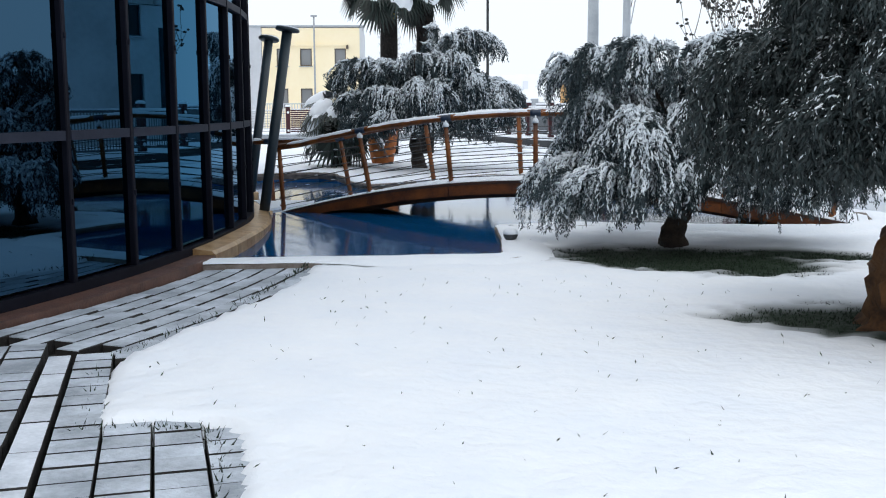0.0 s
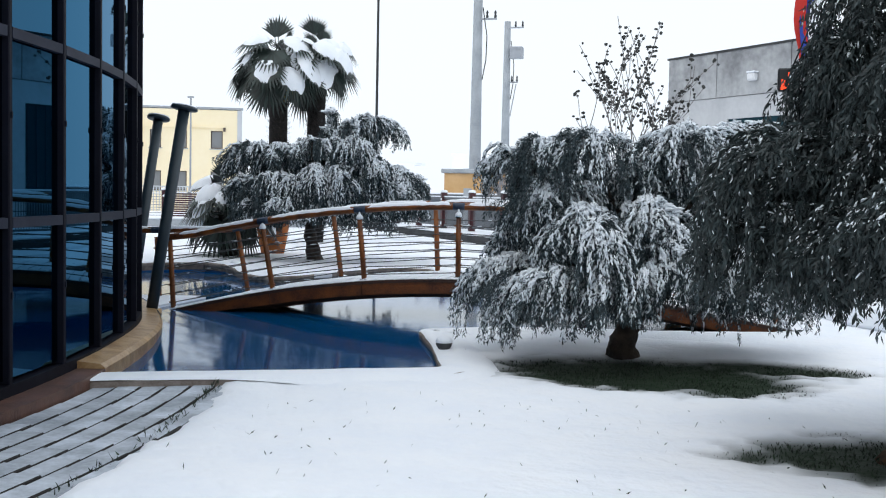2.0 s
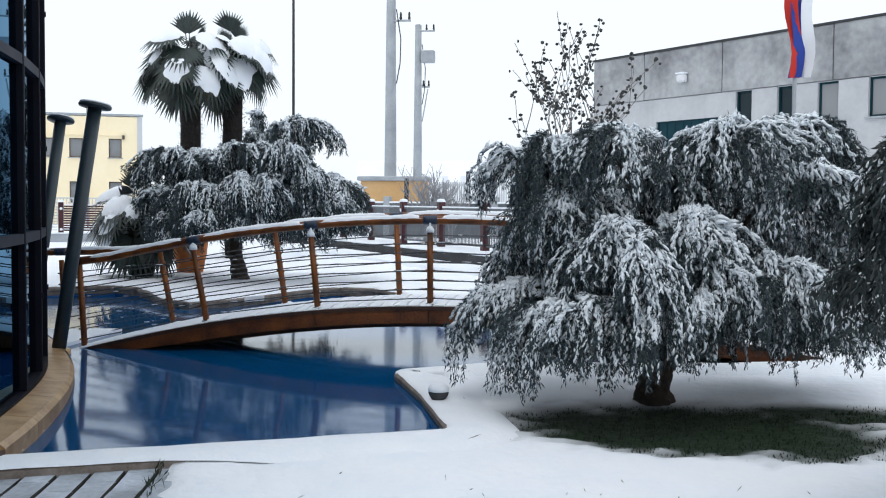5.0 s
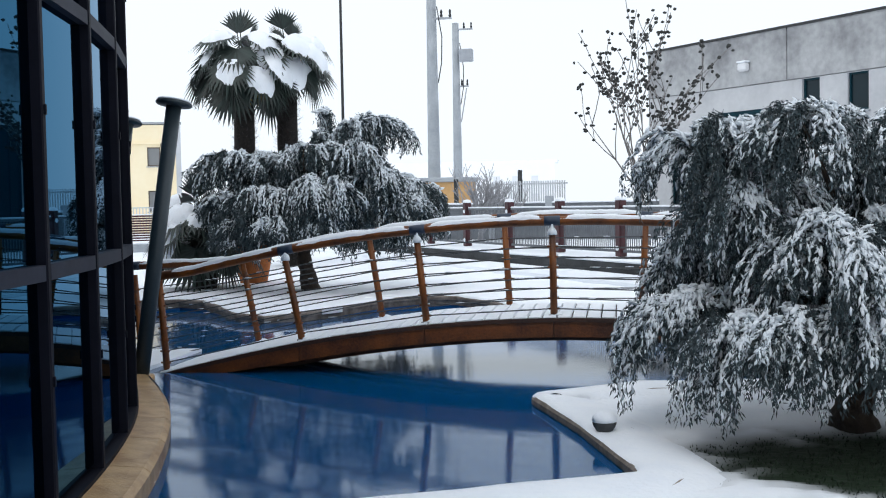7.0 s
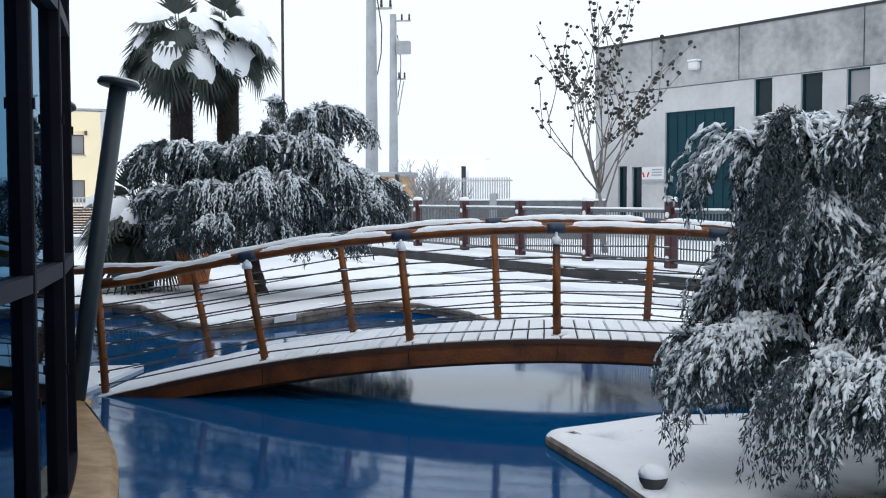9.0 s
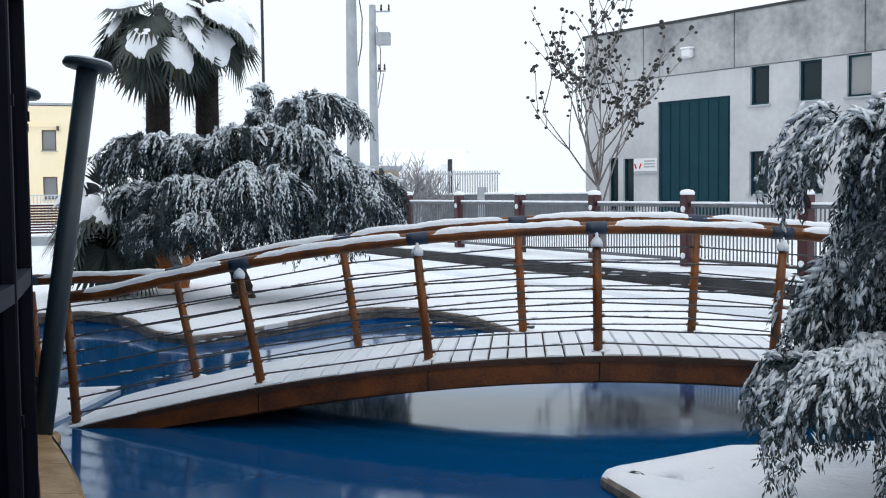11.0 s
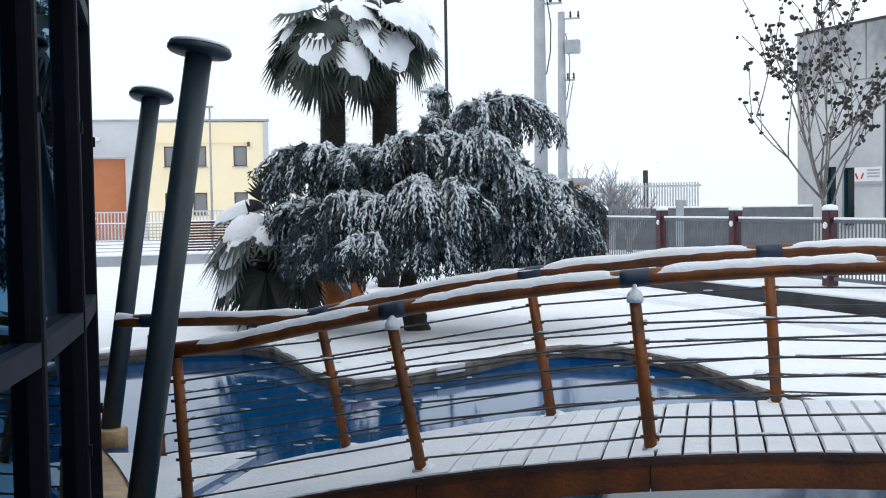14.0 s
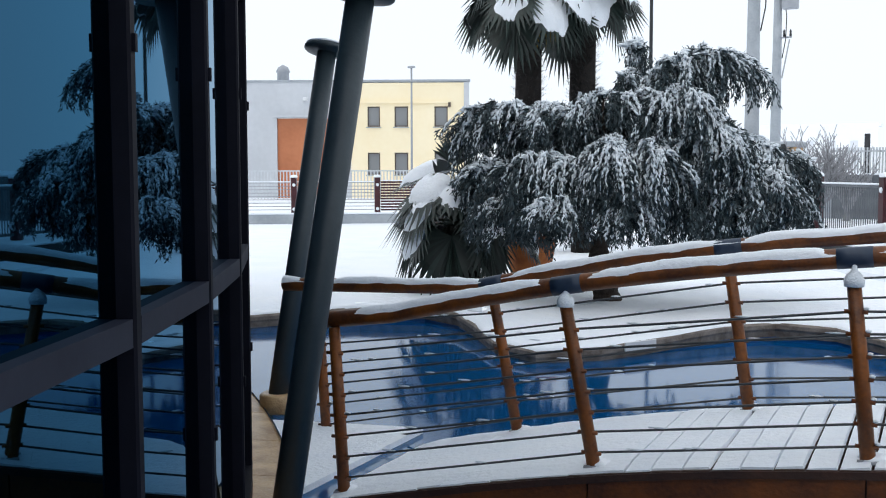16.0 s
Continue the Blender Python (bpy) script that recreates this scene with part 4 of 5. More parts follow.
def palm(x, y, z, h, label, seed, crown=1.25, leaves=34, dead=False, laden=0.85):
    rng = random.Random(seed)
    t = thing("fan_palm", x, y, z, label, "palm", "fan palms")
    pts = [(0.02 * math.sin(k), 0.02 * math.cos(k * 1.3), h * k / 8) for k in range(9)]
    part("trunk", tube(pts, [0.255 - 0.03 * abs(k - 5) / 5 for k in range(9)], 16), PALMTRUNK, t, "shaggy fibrous trunk")
    V, F = [], []
    for _ in range(int(260 * h)):
        a, zz = rng.uniform(0, 6.283), rng.uniform(0.1, h)
        c, s = math.cos(a), math.sin(a)
        o = Vector((0.24 * c, 0.24 * s, zz))
        tip = o + Vector((c, s, rng.uniform(-0.2, 0.9))).normalized() * rng.uniform(0.09, 0.24)
        lat = Vector((-s, c, 0)) * 0.02
        i = len(V)
        V += [o + lat, o - lat, tip]
        F.append((i, i + 1, i + 2))
    tagged(part("fibre_coat", (V, F), PALMTRUNK, t), kind="stuff")
    top = Vector((0, 0, h))
    for k in range(leaves):
        spear = k < 3
        q = (k - 3) / max(1, leaves - 4)
        el = radians(rng.uniform(66, 82)) if spear else radians(58 - 88 * q + rng.uniform(-9, 9))
        az = k * 2.399 + rng.uniform(-0.3, 0.3)
        ca, sa = math.cos(az), math.sin(az)
        d = Vector((ca * math.cos(el), sa * math.cos(el), math.sin(el)))
        o = top + d * crown * rng.uniform(0.36, 0.62) + Vector((0, 0, 0.08))
        # upper fans lie nearly flat, lower ones hang
        tilt = el if spear else radians(rng.uniform(-12, 6)) - radians(62) * q - radians(14)
        d2 = Vector((ca * math.cos(tilt), sa * math.cos(tilt), math.sin(tilt)))
        upv = Vector((-ca * math.sin(tilt), -sa * math.sin(tilt), math.cos(tilt)))
        upv = (upv + Vector((-sa, ca, 0)) * rng.uniform(-0.35, 0.35)).normalized()
        rad = crown * rng.uniform(0.46, 0.60) * (0.72 if spear else 1.0)
        droop = 0.03 if spear else rng.uniform(0.16, 0.34)
        V, F = [], []
        fan_leaf(o, d2, upv, rad, 14 if spear else 25, rng, V, F, droop=droop, spread=60 if spear else 118)
        isdead = dead and k == leaves - 4
        lf = part("leaf", (V, F), PALMDEAD if isdead else PALMLEAF, t, "yellowed hanging fan leaf" if isdead else "")
        part("stalk", tube([top, top.lerp(o, 0.5) + Vector((0, 0, 0.05)), o], [0.022, 0.015, 0.012], 5), PALMLEAF, lf)
        if not spear and q < 0.80 and rng.random() < laden:
            part("leaf_snow", fan_snow(o, d2, upv, rad * rng.uniform(0.85, 1.12), droop, rng, seed * 40 + k), SNOW, lf, "cushion of snow on the leaf")
    return t


palm(-6.95, 25.3, 0.1, 4.75, "tall fan palm with snow cushions on its crown", 1, 1.7, 25)
palm(-6.05, 25.9, 0.1, 4.95, "tall fan palm with a yellowed leaf and snowy crown", 2, 1.5, 24, dead=True)
palm(-5.55, 19.0, 0.14, 0.85, "young fan palm bowed down by snow", 6, 1.32, 28, laden=0.85)


lantern = thing("red_lantern", 4.98, 4.70, 2.33, "small red lit lantern hanging in the old olive", "lantern")
part("casing", box(0.17, 0.06, 0.15, Matrix(), 0.01), BLACKP, lantern)
for kx, kh in ((-0.05, 0.05), (-0.01, 0.10), (0.04, 0.07)):
    part("glowing_strip", box(0.022, 0.006, kh, Matrix.Translation((kx, -0.034, 0.025))), LIT, lantern)
part("glowing_bar", box(0.13, 0.006, 0.018, Matrix.Translation((0, -0.034, 0.006))), LIT, lantern)
part("cord", tube([(0, 0, 0.14), (0.1, 0.0, 0.4), (0.35, 0.0, 0.62)], 0.006, 5), BLACKP, lantern)


def terracotta_pot(x, y, z, label, r=0.42, h=0.6):
    t = thing("plant_pot", x, y, z, label, "pot", "terracotta pots")
    part("pot_body", lathe([(r * 0.62, 0), (r * 0.8, h * 0.4), (r * 0.92, h * 0.8), (r * 0.92, h * 0.82), (r, h * 0.84), (r, h), (r * 0.88, h), (r * 0.84, h * 0.9), (0.02, h * 0.88)], 28), TERRA, t)
    part("snow_fill", lathe([(r * 0.86, h * 0.9), (r * 0.8, h * 0.98), (r * 0.4, h * 1.05), (0.02, h * 1.07)], 24), SNOW, t)
    return t


terracotta_pot(-5.05, 20.3, 0.13, "orange terracotta pot below the palms", 0.42, 0.95)
terracotta_pot(4.15, 12.75, 0.0, "small terracotta pot on the snowy lawn", 0.16, 0.24)


def pool_lamp(x, y, z, label):
    t = thing("pool_light", x, y, z, label, "light", "pool rim lights")
    part("housing", lathe([(0.05, -0.03), (0.06, 0.0), (0.075, 0.02), (0.085, 0.045), (0.084, 0.07), (0.055, 0.085)], 20), WALLC, t)
    part("snow_cap", lathe([(0.088, 0.062), (0.088, 0.09), (0.066, 0.118), (0.035, 0.132), (0.005, 0.134)], 20), SNOW, t)
    part("stem", tube([(0, 0, -0.03), (0.0, -0.02, 0.03)], 0.02, 8), BLACKP, t)


pool_lamp(1.90, 7.93, -0.005, "round pool light with a cap of snow")
pool_lamp(0.86, 15.75, 0.02, "round pool light on the far coping")
pool_lamp(-4.6, 17.2, 0.04, "round pool light on the far curve")


# ---- fences and low walls ----
def picket_fence(par, p, q, zbase, label, style):
    (x1, y1), (x2, y2) = p, q
    L = math.hypot(x2 - x1, y2 - y1)
    a = math.degrees(math.atan2(y2 - y1, x2 - x1))
    t = new("fence_panel")
    t.parent = par
    t.matrix_basis = pose(x1, y1, zbase, 0, 0, a)
    tagged(t, label)
    if style == "grille":
        part("top_rail", box(L - 0.2, 0.05, 0.05, Matrix.Translation((L / 2, 0, 0.93)), 0.006), GRILLE, t)
        part("bottom_rail", box(L - 0.2, 0.05, 0.05, Matrix.Translation((L / 2, 0, 0.10)), 0.006), GRILLE, t)
        part("rail_snow", box(L - 0.2, 0.06, 0.035, Matrix.Translation((L / 2, 0, 0.981)), 0.012), SNOW, t)
        n = int((L - 0.3) / 0.074)
        me = None
        for k in range(n):
            if me is None:
                ob = part("picket", box(0.026, 0.012, 0.80, Matrix(), 0.003), GRILLE, t)
                me = ob.data
            else:
                ob = part("picket", me, GRILLE, t)
            ob.location = (0.17 + k * 0.074, 0, 0.14)
    elif style == "slats":
        for k in range(11):
            part("slat", box(L - 0.2, 0.025, 0.055, Matrix.Translation((L / 2, 0, 0.12 + k * 0.083)), 0.004), BURG, t)
        part("rail_snow", box(L - 0.2, 0.05, 0.03, Matrix.Translation((L / 2, 0, 1.012)), 0.01), SNOW, t)
    else:
        for k in range(9):
            part("rail", tube([(0.1, 0, 0.16 + k * 0.1), (L - 0.1, 0, 0.16 + k * 0.1)], 0.011, 6), GREYMETAL, t)
        part("rail_snow", box(L - 0.2, 0.05, 0.03, Matrix.Translation((L / 2, 0, 0.98)), 0.01), SNOW, t)


def fence_post(par, x, y, z, a):
    t = part("post", box(0.17, 0.17, 1.10, Matrix(), 0.012), BURG, par, "burgundy steel post with a snowy top")
    t.matrix_basis = pose(x, y, z, 0, 0, a)
    for h in (0.16, 0.88):
        for s in (-1, 1):
            v, f, sm = lathe([(0.05, 0), (0.05, 0.008), (0.02, 0.010)], 14)
            m = Matrix.Translation((0, s * 0.085, h)) @ Matrix.Rotation(radians(-90 * s), 4, "X")
            part("roundel", ([m @ Vector(p) for p in v], f, sm), FROST, t)
    part("snow_cap", lathe([(0.11, 1.10), (0.115, 1.13), (0.09, 1.17), (0.02, 1.185)], 14), SNOW, t)


FS = (1.285, -1.95)
fa = math.degrees(math.atan2(FS[1], FS[0]))
fence1 = thing("boundary_fence", 0, 0, 0, "grey picket fence with burgundy posts and snow on top", "fence")
fence2 = thing("boundary_fence", 0, 0, 0, "street fence of steel rails and burgundy slats", "fence")
fpos = [(-1.8 + FS[0] * k, 27.3 + FS[1] * k) for k in range(-5, 12)]
for k, p in enumerate(fpos):
    fence_post(fence1, *p, 0.52, fa)
    if k + 1 < len(fpos):
        picket_fence(fence1, p, fpos[k + 1], 0.50, "grey picket fence panel with snow on its rail", "grille")
GS = (2.12, 1.31)
ga = math.degrees(math.atan2(GS[1], GS[0]))
gpos = [(-17.2 + GS[0] * k, 32.8 + GS[1] * k) for k in range(-5, 5)]
for k, p in enumerate(gpos):
    fence_post(fence2, *p, 0.42, ga)
    if k + 1 < len(gpos):
        picket_fence(fence2, p, gpos[k + 1], 0.40, "burgundy slatted fence panel" if k >= 6 else "open steel rail fence panel", "slats" if k >= 6 else "rails")


def low_wall(p, q, h, thick, label, material, bank=0.0):
    (x1, y1), (x2, y2) = p, q
    L = math.hypot(x2 - x1, y2 - y1)
    a = math.degrees(math.atan2(y2 - y1, x2 - x1))
    t = tagged(thing("low_wall", x1, y1, 0, label, "wall", kind="structure", rz=a))
    part("wall_body", box(L, thick, h, Matrix.Translation((L / 2, 0, -0.1)), 0.01), material, t)
    part("snow_top", box(L, thick + 0.04, 0.05, Matrix.Translation((L / 2, 0, h - 0.098)), 0.02), SNOW, t)
    if bank:
        part("snow_bank", box(L, 0.6, 0.1 + bank, Matrix.Translation((L / 2, -thick / 2 - 0.302, -0.1)), 0.09), SNOW, t, "bank of snow drifted against the wall")


nx, ny = -0.835 * 0.75, -0.55 * 0.75
low_wall((fpos[0][0] + nx, fpos[0][1] + ny), (fpos[-1][0] + nx, fpos[-1][1] + ny), 0.58, 0.22, "dark wet concrete retaining wall topped with snow", WALLC, 0.30)
low_wall((gpos[0][0], gpos[0][1]), (gpos[-1][0], gpos[-1][1]), 0.52, 0.25, "low concrete wall below the fence", CONC)
# raised bed behind the retaining wall
bedv = [(fpos[0][0] + nx, fpos[0][1] + ny), (fpos[-1][0] + nx, fpos[-1][1] + ny), (fpos[-1][0] + 1.2, fpos[-1][1] + 0.8), (fpos[0][0] + 1.2, fpos[0][1] + 0.8)]
vs = [(x, y, 0.0) for x, y in bedv] + [(x, y, 0.515) for x, y in bedv]
tagged(part("planting_bed", (vs, [(3, 2, 1, 0), (4, 5, 6, 7), (0, 1, 5, 4), (1, 2, 6, 5), (2, 3, 7, 6), (3, 0, 4, 7)]), SNOW), "raised bed buried under snow", "bed", kind="structure")


# ---- buildings and poles beyond ----
def wall_frame(P, e):
    """Matrix whose x runs along a facade, -y out of it, z up."""
    e = Vector((e[0], e[1], 0)).normalized()
    return Matrix.Translation((*P, 0)) @ Matrix(((e.x, -e.y, 0, 0), (e.y, e.x, 0, 0), (0, 0, 1, 0), (0, 0, 0, 1)))


def holed_wall(u0, u1, z0, z1, holes, thick):
    """A wall along x with rectangular openings through it."""
    us = sorted({u0, u1, *[h[0] for h in holes], *[h[1] for h in holes]})
    zs = sorted({z0, z1, *[h[2] for h in holes], *[h[3] for h in holes]})
    bm = bmesh.new()
    for a, b in zip(us, us[1:]):
        for c, d in zip(zs, zs[1:]):
            if any(h[0] <= a and b <= h[1] and h[2] <= c and d <= h[3] for h in holes):
                continue
            box(b - a, thick, d - c, Matrix.Translation(((a + b) / 2, thick / 2, c)), 0, bm)
    bmesh.ops.remove_doubles(bm, verts=bm.verts[:], dist=1e-4)
    return bm


def window(par, u0, u1, z0, z1, glass, framem, depth=0.12, mull=0):
    w = part("window", box(u1 - u0, 0.02, z1 - z0, Matrix.Translation(((u0 + u1) / 2, depth + 0.03, z0))), glass, par)
    bm = bmesh.new()
    for a, b, c, d in ((u0, u1, z0, z0 + 0.06), (u0, u1, z1 - 0.06, z1), (u0, u0 + 0.06, z0 + 0.06, z1 - 0.06), (u1 - 0.06, u1, z0 + 0.06, z1 - 0.06)):
        box(b - a, 0.06, d - c, Matrix.Translation(((a + b) / 2, depth, c)), 0, bm)
    part("frame", bm, framem, w)
    part("sill", box(u1 - u0 + 0.14, 0.12, 0.05, Matrix.Translation(((u0 + u1) / 2, -0.03, z0 - 0.06))), CONC, w)


def grey_hall():
    t = thing("industrial_hall", 0, 0, 0, "grey precast concrete hall with teal doors", "building")
    t.matrix_world = wall_frame((3.25, 43.9), (0.647, -0.762))
    wins = [(7.62, 8.35, 4.36, 5.58), (9.45, 10.25, 4.36, 5.58), (11.1, 11.9, 4.36, 5.58), (13.0, 13.8, 4.36, 5.58), (7.6, 8.35, 1.5, 2.87), (9.42, 10.25, 1.5, 2.89), (11.1, 11.9, 1.5, 2.89), (13.0, 13.8, 1.5, 2.89),
            (1.25, 1.72, 0.9, 2.85), (1.98, 2.5, 0.9, 2.80)]
    door = (3.65, 6.82, 0.0, 4.74)
    part("lower_wall", holed_wall(0, 16, 0, 5.6, wins + [door], 0.3), PANEL, t)
    for a, b in ((0, 3.0), (3.0, 7.0), (7.0, 11.7), (11.7, 16)):
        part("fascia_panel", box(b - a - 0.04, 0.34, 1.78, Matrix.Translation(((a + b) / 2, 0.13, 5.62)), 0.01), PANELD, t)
    part("roof_edge", box(16.1, 0.42, 0.08, Matrix.Translation((8, 0.13, 7.40))), BLACKP, t)
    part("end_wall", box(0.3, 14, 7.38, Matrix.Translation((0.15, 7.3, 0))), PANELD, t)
    part("roof", box(16, 14, 0.1, Matrix.Translation((8, 7.4, 7.3))), SNOW, t)
    for u0, u1, z0, z1 in wins:
        window(t, u0, u1, z0, z1, DARKGLASS if u0 < 10.5 else GREYGLASS, TEAL)
    d = part("sliding_door", box(3.17, 0.08, 4.74, Matrix.Translation((5.235, 0.12, 0))), TEAL, t, "tall teal metal sliding door")
    for k in range(8):
        part("door_rib", box(0.03, 0.03, 4.6, Matrix.Translation((3.75 + k * 0.42, 0.07, 0.05))), TEAL, d)
    lamp = part("wall_lamp", box(0.42, 0.25, 0.30, Matrix.Translation((5.15, -0.17, 6.12)), 0.06), WHITEP, t)
    part("lamp_snow", box(0.44, 0.27, 0.06, Matrix.Translation((5.15, -0.17, 6.42)), 0.02), SNOW, lamp)
    pl = part("name_plate", box(1.1, 0.03, 0.46, Matrix.Translation((3.08, -0.02, 2.33)), 0.0), WHITEP, t)
    for k in range(3):
        part("text_bar", box(0.5, 0.012, 0.05, Matrix.Translation((3.3, -0.041, 2.46 + k * 0.10))), GREYMETAL, pl)
    bm = bmesh.new()
    for a in (-25, 25):
        box(0.06, 0.012, 0.2, Matrix.Translation((2.74 + a * 0.003, -0.041, 2.42)) @ Matrix.Rotation(radians(a), 4, "Y"), 0, bm)
    part("emblem", bm, RED, pl)
    part("lower_plate", box(1.1, 0.03, 0.05, Matrix.Translation((3.08, -0.02, 2.2))), GREYMETAL, t)


grey_hall()


def yellow_house():
    t = thing("yellow_building", 0, 0, 0, "two-storey yellow and grey building with rust-red shutter", "building")
    t.matrix_world = wall_frame((-23.7, 60.4), (0.92, 0.39))
    wins = []
    for a, b in ((-5.53, -4.83), (-4.02, -3.26), (-1.79, -1.05)):
        wins += [(a, b, 4.12, 5.24), (a, b, 1.45, 2.68)]
    part("yellow_wall", holed_wall(-6.45, 0, 0, 6.55, wins, 0.3), YELLOW, t)
    shut = (-10.62, -7.6, 0, 4.62)
    part("grey_wall", holed_wall(-22, -6.5, 0, 6.62, [shut], 0.32), YGREY, t)
    part("shutter", box(3.0, 0.08, 4.6, Matrix.Translation((-9.11, 0.18, 0))), RUST, t, "rust-red roller shutter")
    part("shutter_hood", box(3.3, 0.3, 0.12, Matrix.Translation((-9.11, -0.05, 4.66))), YGREY, t)
    part("cornice", box(22.3, 0.5, 0.12, Matrix.Translation((-10.95, 0.2, 6.6))), CONC, t)
    part("ledge_band", box(5.2, 0.12, 0.10, Matrix.Translation((-3.6, -0.06, 5.42))), YELLOW, t)
    part("side_wall", box(0.3, 9, 6.55, Matrix.Translation((-0.15, 4.8, 0))), YGREY, t)
    part("corner_strip", box(0.3, 0.1, 6.55, Matrix.Translation((0.0, -0.02, 0))), YGREY, t)
    part("roof", box(22, 9, 0.1, Matrix.Translation((-11, 4.8, 6.6))), SNOW, t)
    for w in wins:
        window(t, *w, GREYGLASS, FRAME)
    part("wall_lamp", box(0.25, 0.2, 0.2, Matrix.Translation((-9.0, -0.1, 5.55)), 0.03), WHITEP, t)
    part("dish_mount", box(0.15, 0.15, 0.25, Matrix.Translation((-0.95, -0.1, 5.2)), 0.02), FRAME, t)
    part("roof_vent", lathe([(0.35, 6.7), (0.35, 7.3), (0.42, 7.35), (0.3, 7.6), (0.05, 7.75)], 16), GREYMETAL, t).location = (-10.6, 2, 0)


yellow_house()


def utility_pole(x, y, h, r0, r1, label, arms):
    t = thing("utility_pole", x, y, 0, label, "pole", "utility poles")
    part("shaft", tube([(0, 0, 0), (0, 0, h * 0.5), (0, 0, h)], [r0, (r0 + r1) / 2, r1], 12), CONC, t)
    for z, ln, x0 in arms:
        a = part("crossarm", box(ln, 0.12, 0.10, Matrix.Translation((x0, -0.1, z))), GREYMETAL, t)
        for k in (-0.42, 0.0, 0.42):
            v, f, s = lathe([(0.06, 0), (0.08, 0.1), (0.05, 0.2), (0.07, 0.3), (0.03, 0.42)], 10)
            part("insulator", ([(p[0] + x0 + k * ln, p[1] - 0.1, p[2] + z + 0.1) for p in v], f, s), WALLC, a)
    part("downlead", tube([(r0 * 0.9, -0.2, h * 0.9), (r0 * 1.6, -0.2, h * 0.78), (r0 * 1.5, -0.2, h * 0.68), (r0 * 0.95, -0.2, h * 0.6)], 0.03, 6), BLACKP, t)
    return t


utility_pole(-7.64, 56.4, 13.3, 0.36, 0.24, "tall concrete utility pole with crossarms", [(11.3, 1.1, 0.55), (12.9, 2.2, 0.0)])
tp = utility_pole(-8.95, 73.7, 14.0, 0.34, 0.22, "concrete pole with a transformer and crossarm", [(9.6, 0.9, 0.4), (13.5, 1.2, 0.6)])
part("transformer", box(0.95, 0.6, 0.85, Matrix.Translation((0.75, -0.3, 11.3)), 0.06), GREYMETAL, tp)
part("stay", tube([(0.75, -0.3, 9.5), (0.35, -0.3, 7.2)], 0.04, 6), GREYMETAL, tp)
mast = thing("mast", -6.9, 34.6, 0, "thin dark painted steel mast", "mast")
part("shaft", tube([(0, 0, 0), (0, 0, 14)], [0.055, 0.035], 8), BLACKP, mast)
lp = thing("street_lamp", -22.9, 52.0, 0, "slim street lamp before the yellow building", "street lamp")
part("shaft", tube([(0, 0, 0), (0, 0, 6.6)], [0.06, 0.045], 8), GREYMETAL, lp)
part("head", box(0.35, 0.2, 0.1, Matrix.Translation((0, 0, 6.6)), 0.03), GREYMETAL, lp)
fp = thing("flagpole", 6.0, 15.0, 0.1, "flagpole with a limp red, blue and white flag", "flag")
part("pole", tube([(0, 0, 0), (0, 0, 5.4)], [0.035, 0.025], 8), GREYMETAL, fp)
for nm, mt, o in (("red_stripe", RED, -0.32), ("blue_stripe", BLUEC, 0.0), ("white_stripe", WHITEC, 0.26)):
    vs, fs = [], []
    for k in range(12):
        z = 5.2 - k * 0.17
        for j in (0, 1):
            vs.append((0.5 * (o + 0.34 * j - 0.05) + 0.03 * math.sin(k * 0.9) + (0.010 * k if o < 0 else -0.005 * k), 0.06 * math.sin(j * 3 + k * 0.7 + o * 5) - 0.04, z))
    vs += [(v[0], v[1] + 0.01, v[2]) for v in vs]
    n = 24
    for k in range(11):
        fs += [(k * 2, k * 2 + 1, k * 2 + 3, k * 2 + 2), (n + k * 2 + 2, n + k * 2 + 3, n + k * 2 + 1, n + k * 2)]
    part(nm, (vs, fs, True), mt, fp)


def bare_tree(x, y, z, h, label, seed, material, leafy=True, levels=4, spread=0.5, r=0.09, limbs=7):
    rng = random.Random(seed)
    t = thing("bare_tree", x, y, z, label, "tree")
    tubes, lp, ld = [], [], []

    def grow(p, d, ln, rad, lev):
        pts, q, dd = [p], p.copy(), d.copy()
        for k in range(4):
            dd = (dd + Vector((rng.uniform(-1, 1), rng.uniform(-1, 1), rng.uniform(-0.3, 0.9))) * 0.13).normalized()
            q = q + dd * ln / 4
            pts.append(q.copy())
        tubes.append(tube(pts, [max(0.009, rad * (1 - 0.16 * k)) for k in range(5)], 5 if lev else 8))
        if lev >= levels - 1 and leafy:
            for k in range(rng.randint(3, 8)):
                lp.append(pts[rng.randint(2, 4)] + Vector((rng.uniform(-1, 1), rng.uniform(-1, 1), rng.uniform(-1, 1))) * 0.10)
        if lev >= levels:
            return
        for k in range(limbs if lev == 0 else rng.randint(2, 3)):
            a = rng.uniform(0, 6.283)
            base = pts[rng.randint(2, 4)]
            side = Vector((math.cos(a), math.sin(a), 0))
            nd = (dd + side * spread * rng.uniform(0.6, 1.3) + Vector((0, 0, 0.25))).normalized()
            grow(base, nd, ln * rng.uniform(0.55, 0.8) if lev else ln * rng.uniform(0.8, 1.35), rad * (0.38 if lev == 0 else 0.55), lev + 1)

    grow(Vector((0, 0, 0)), Vector((0, 0, 1)), h * 0.3, r, 0)
    part("branch_work", merge(*tubes), material, t)
    if lp:
        sets = []
        for p in lp:
            sets.append(lump(p, (rng.uniform(0.03, 0.065), rng.uniform(0.03, 0.065), rng.uniform(0.03, 0.055)), rng.randint(0, 99), 1))
        tagged(part("withered_leaves", merge(*sets), DRYLEAF, t, "few dark withered leaves"), kind="stuff")
    return t


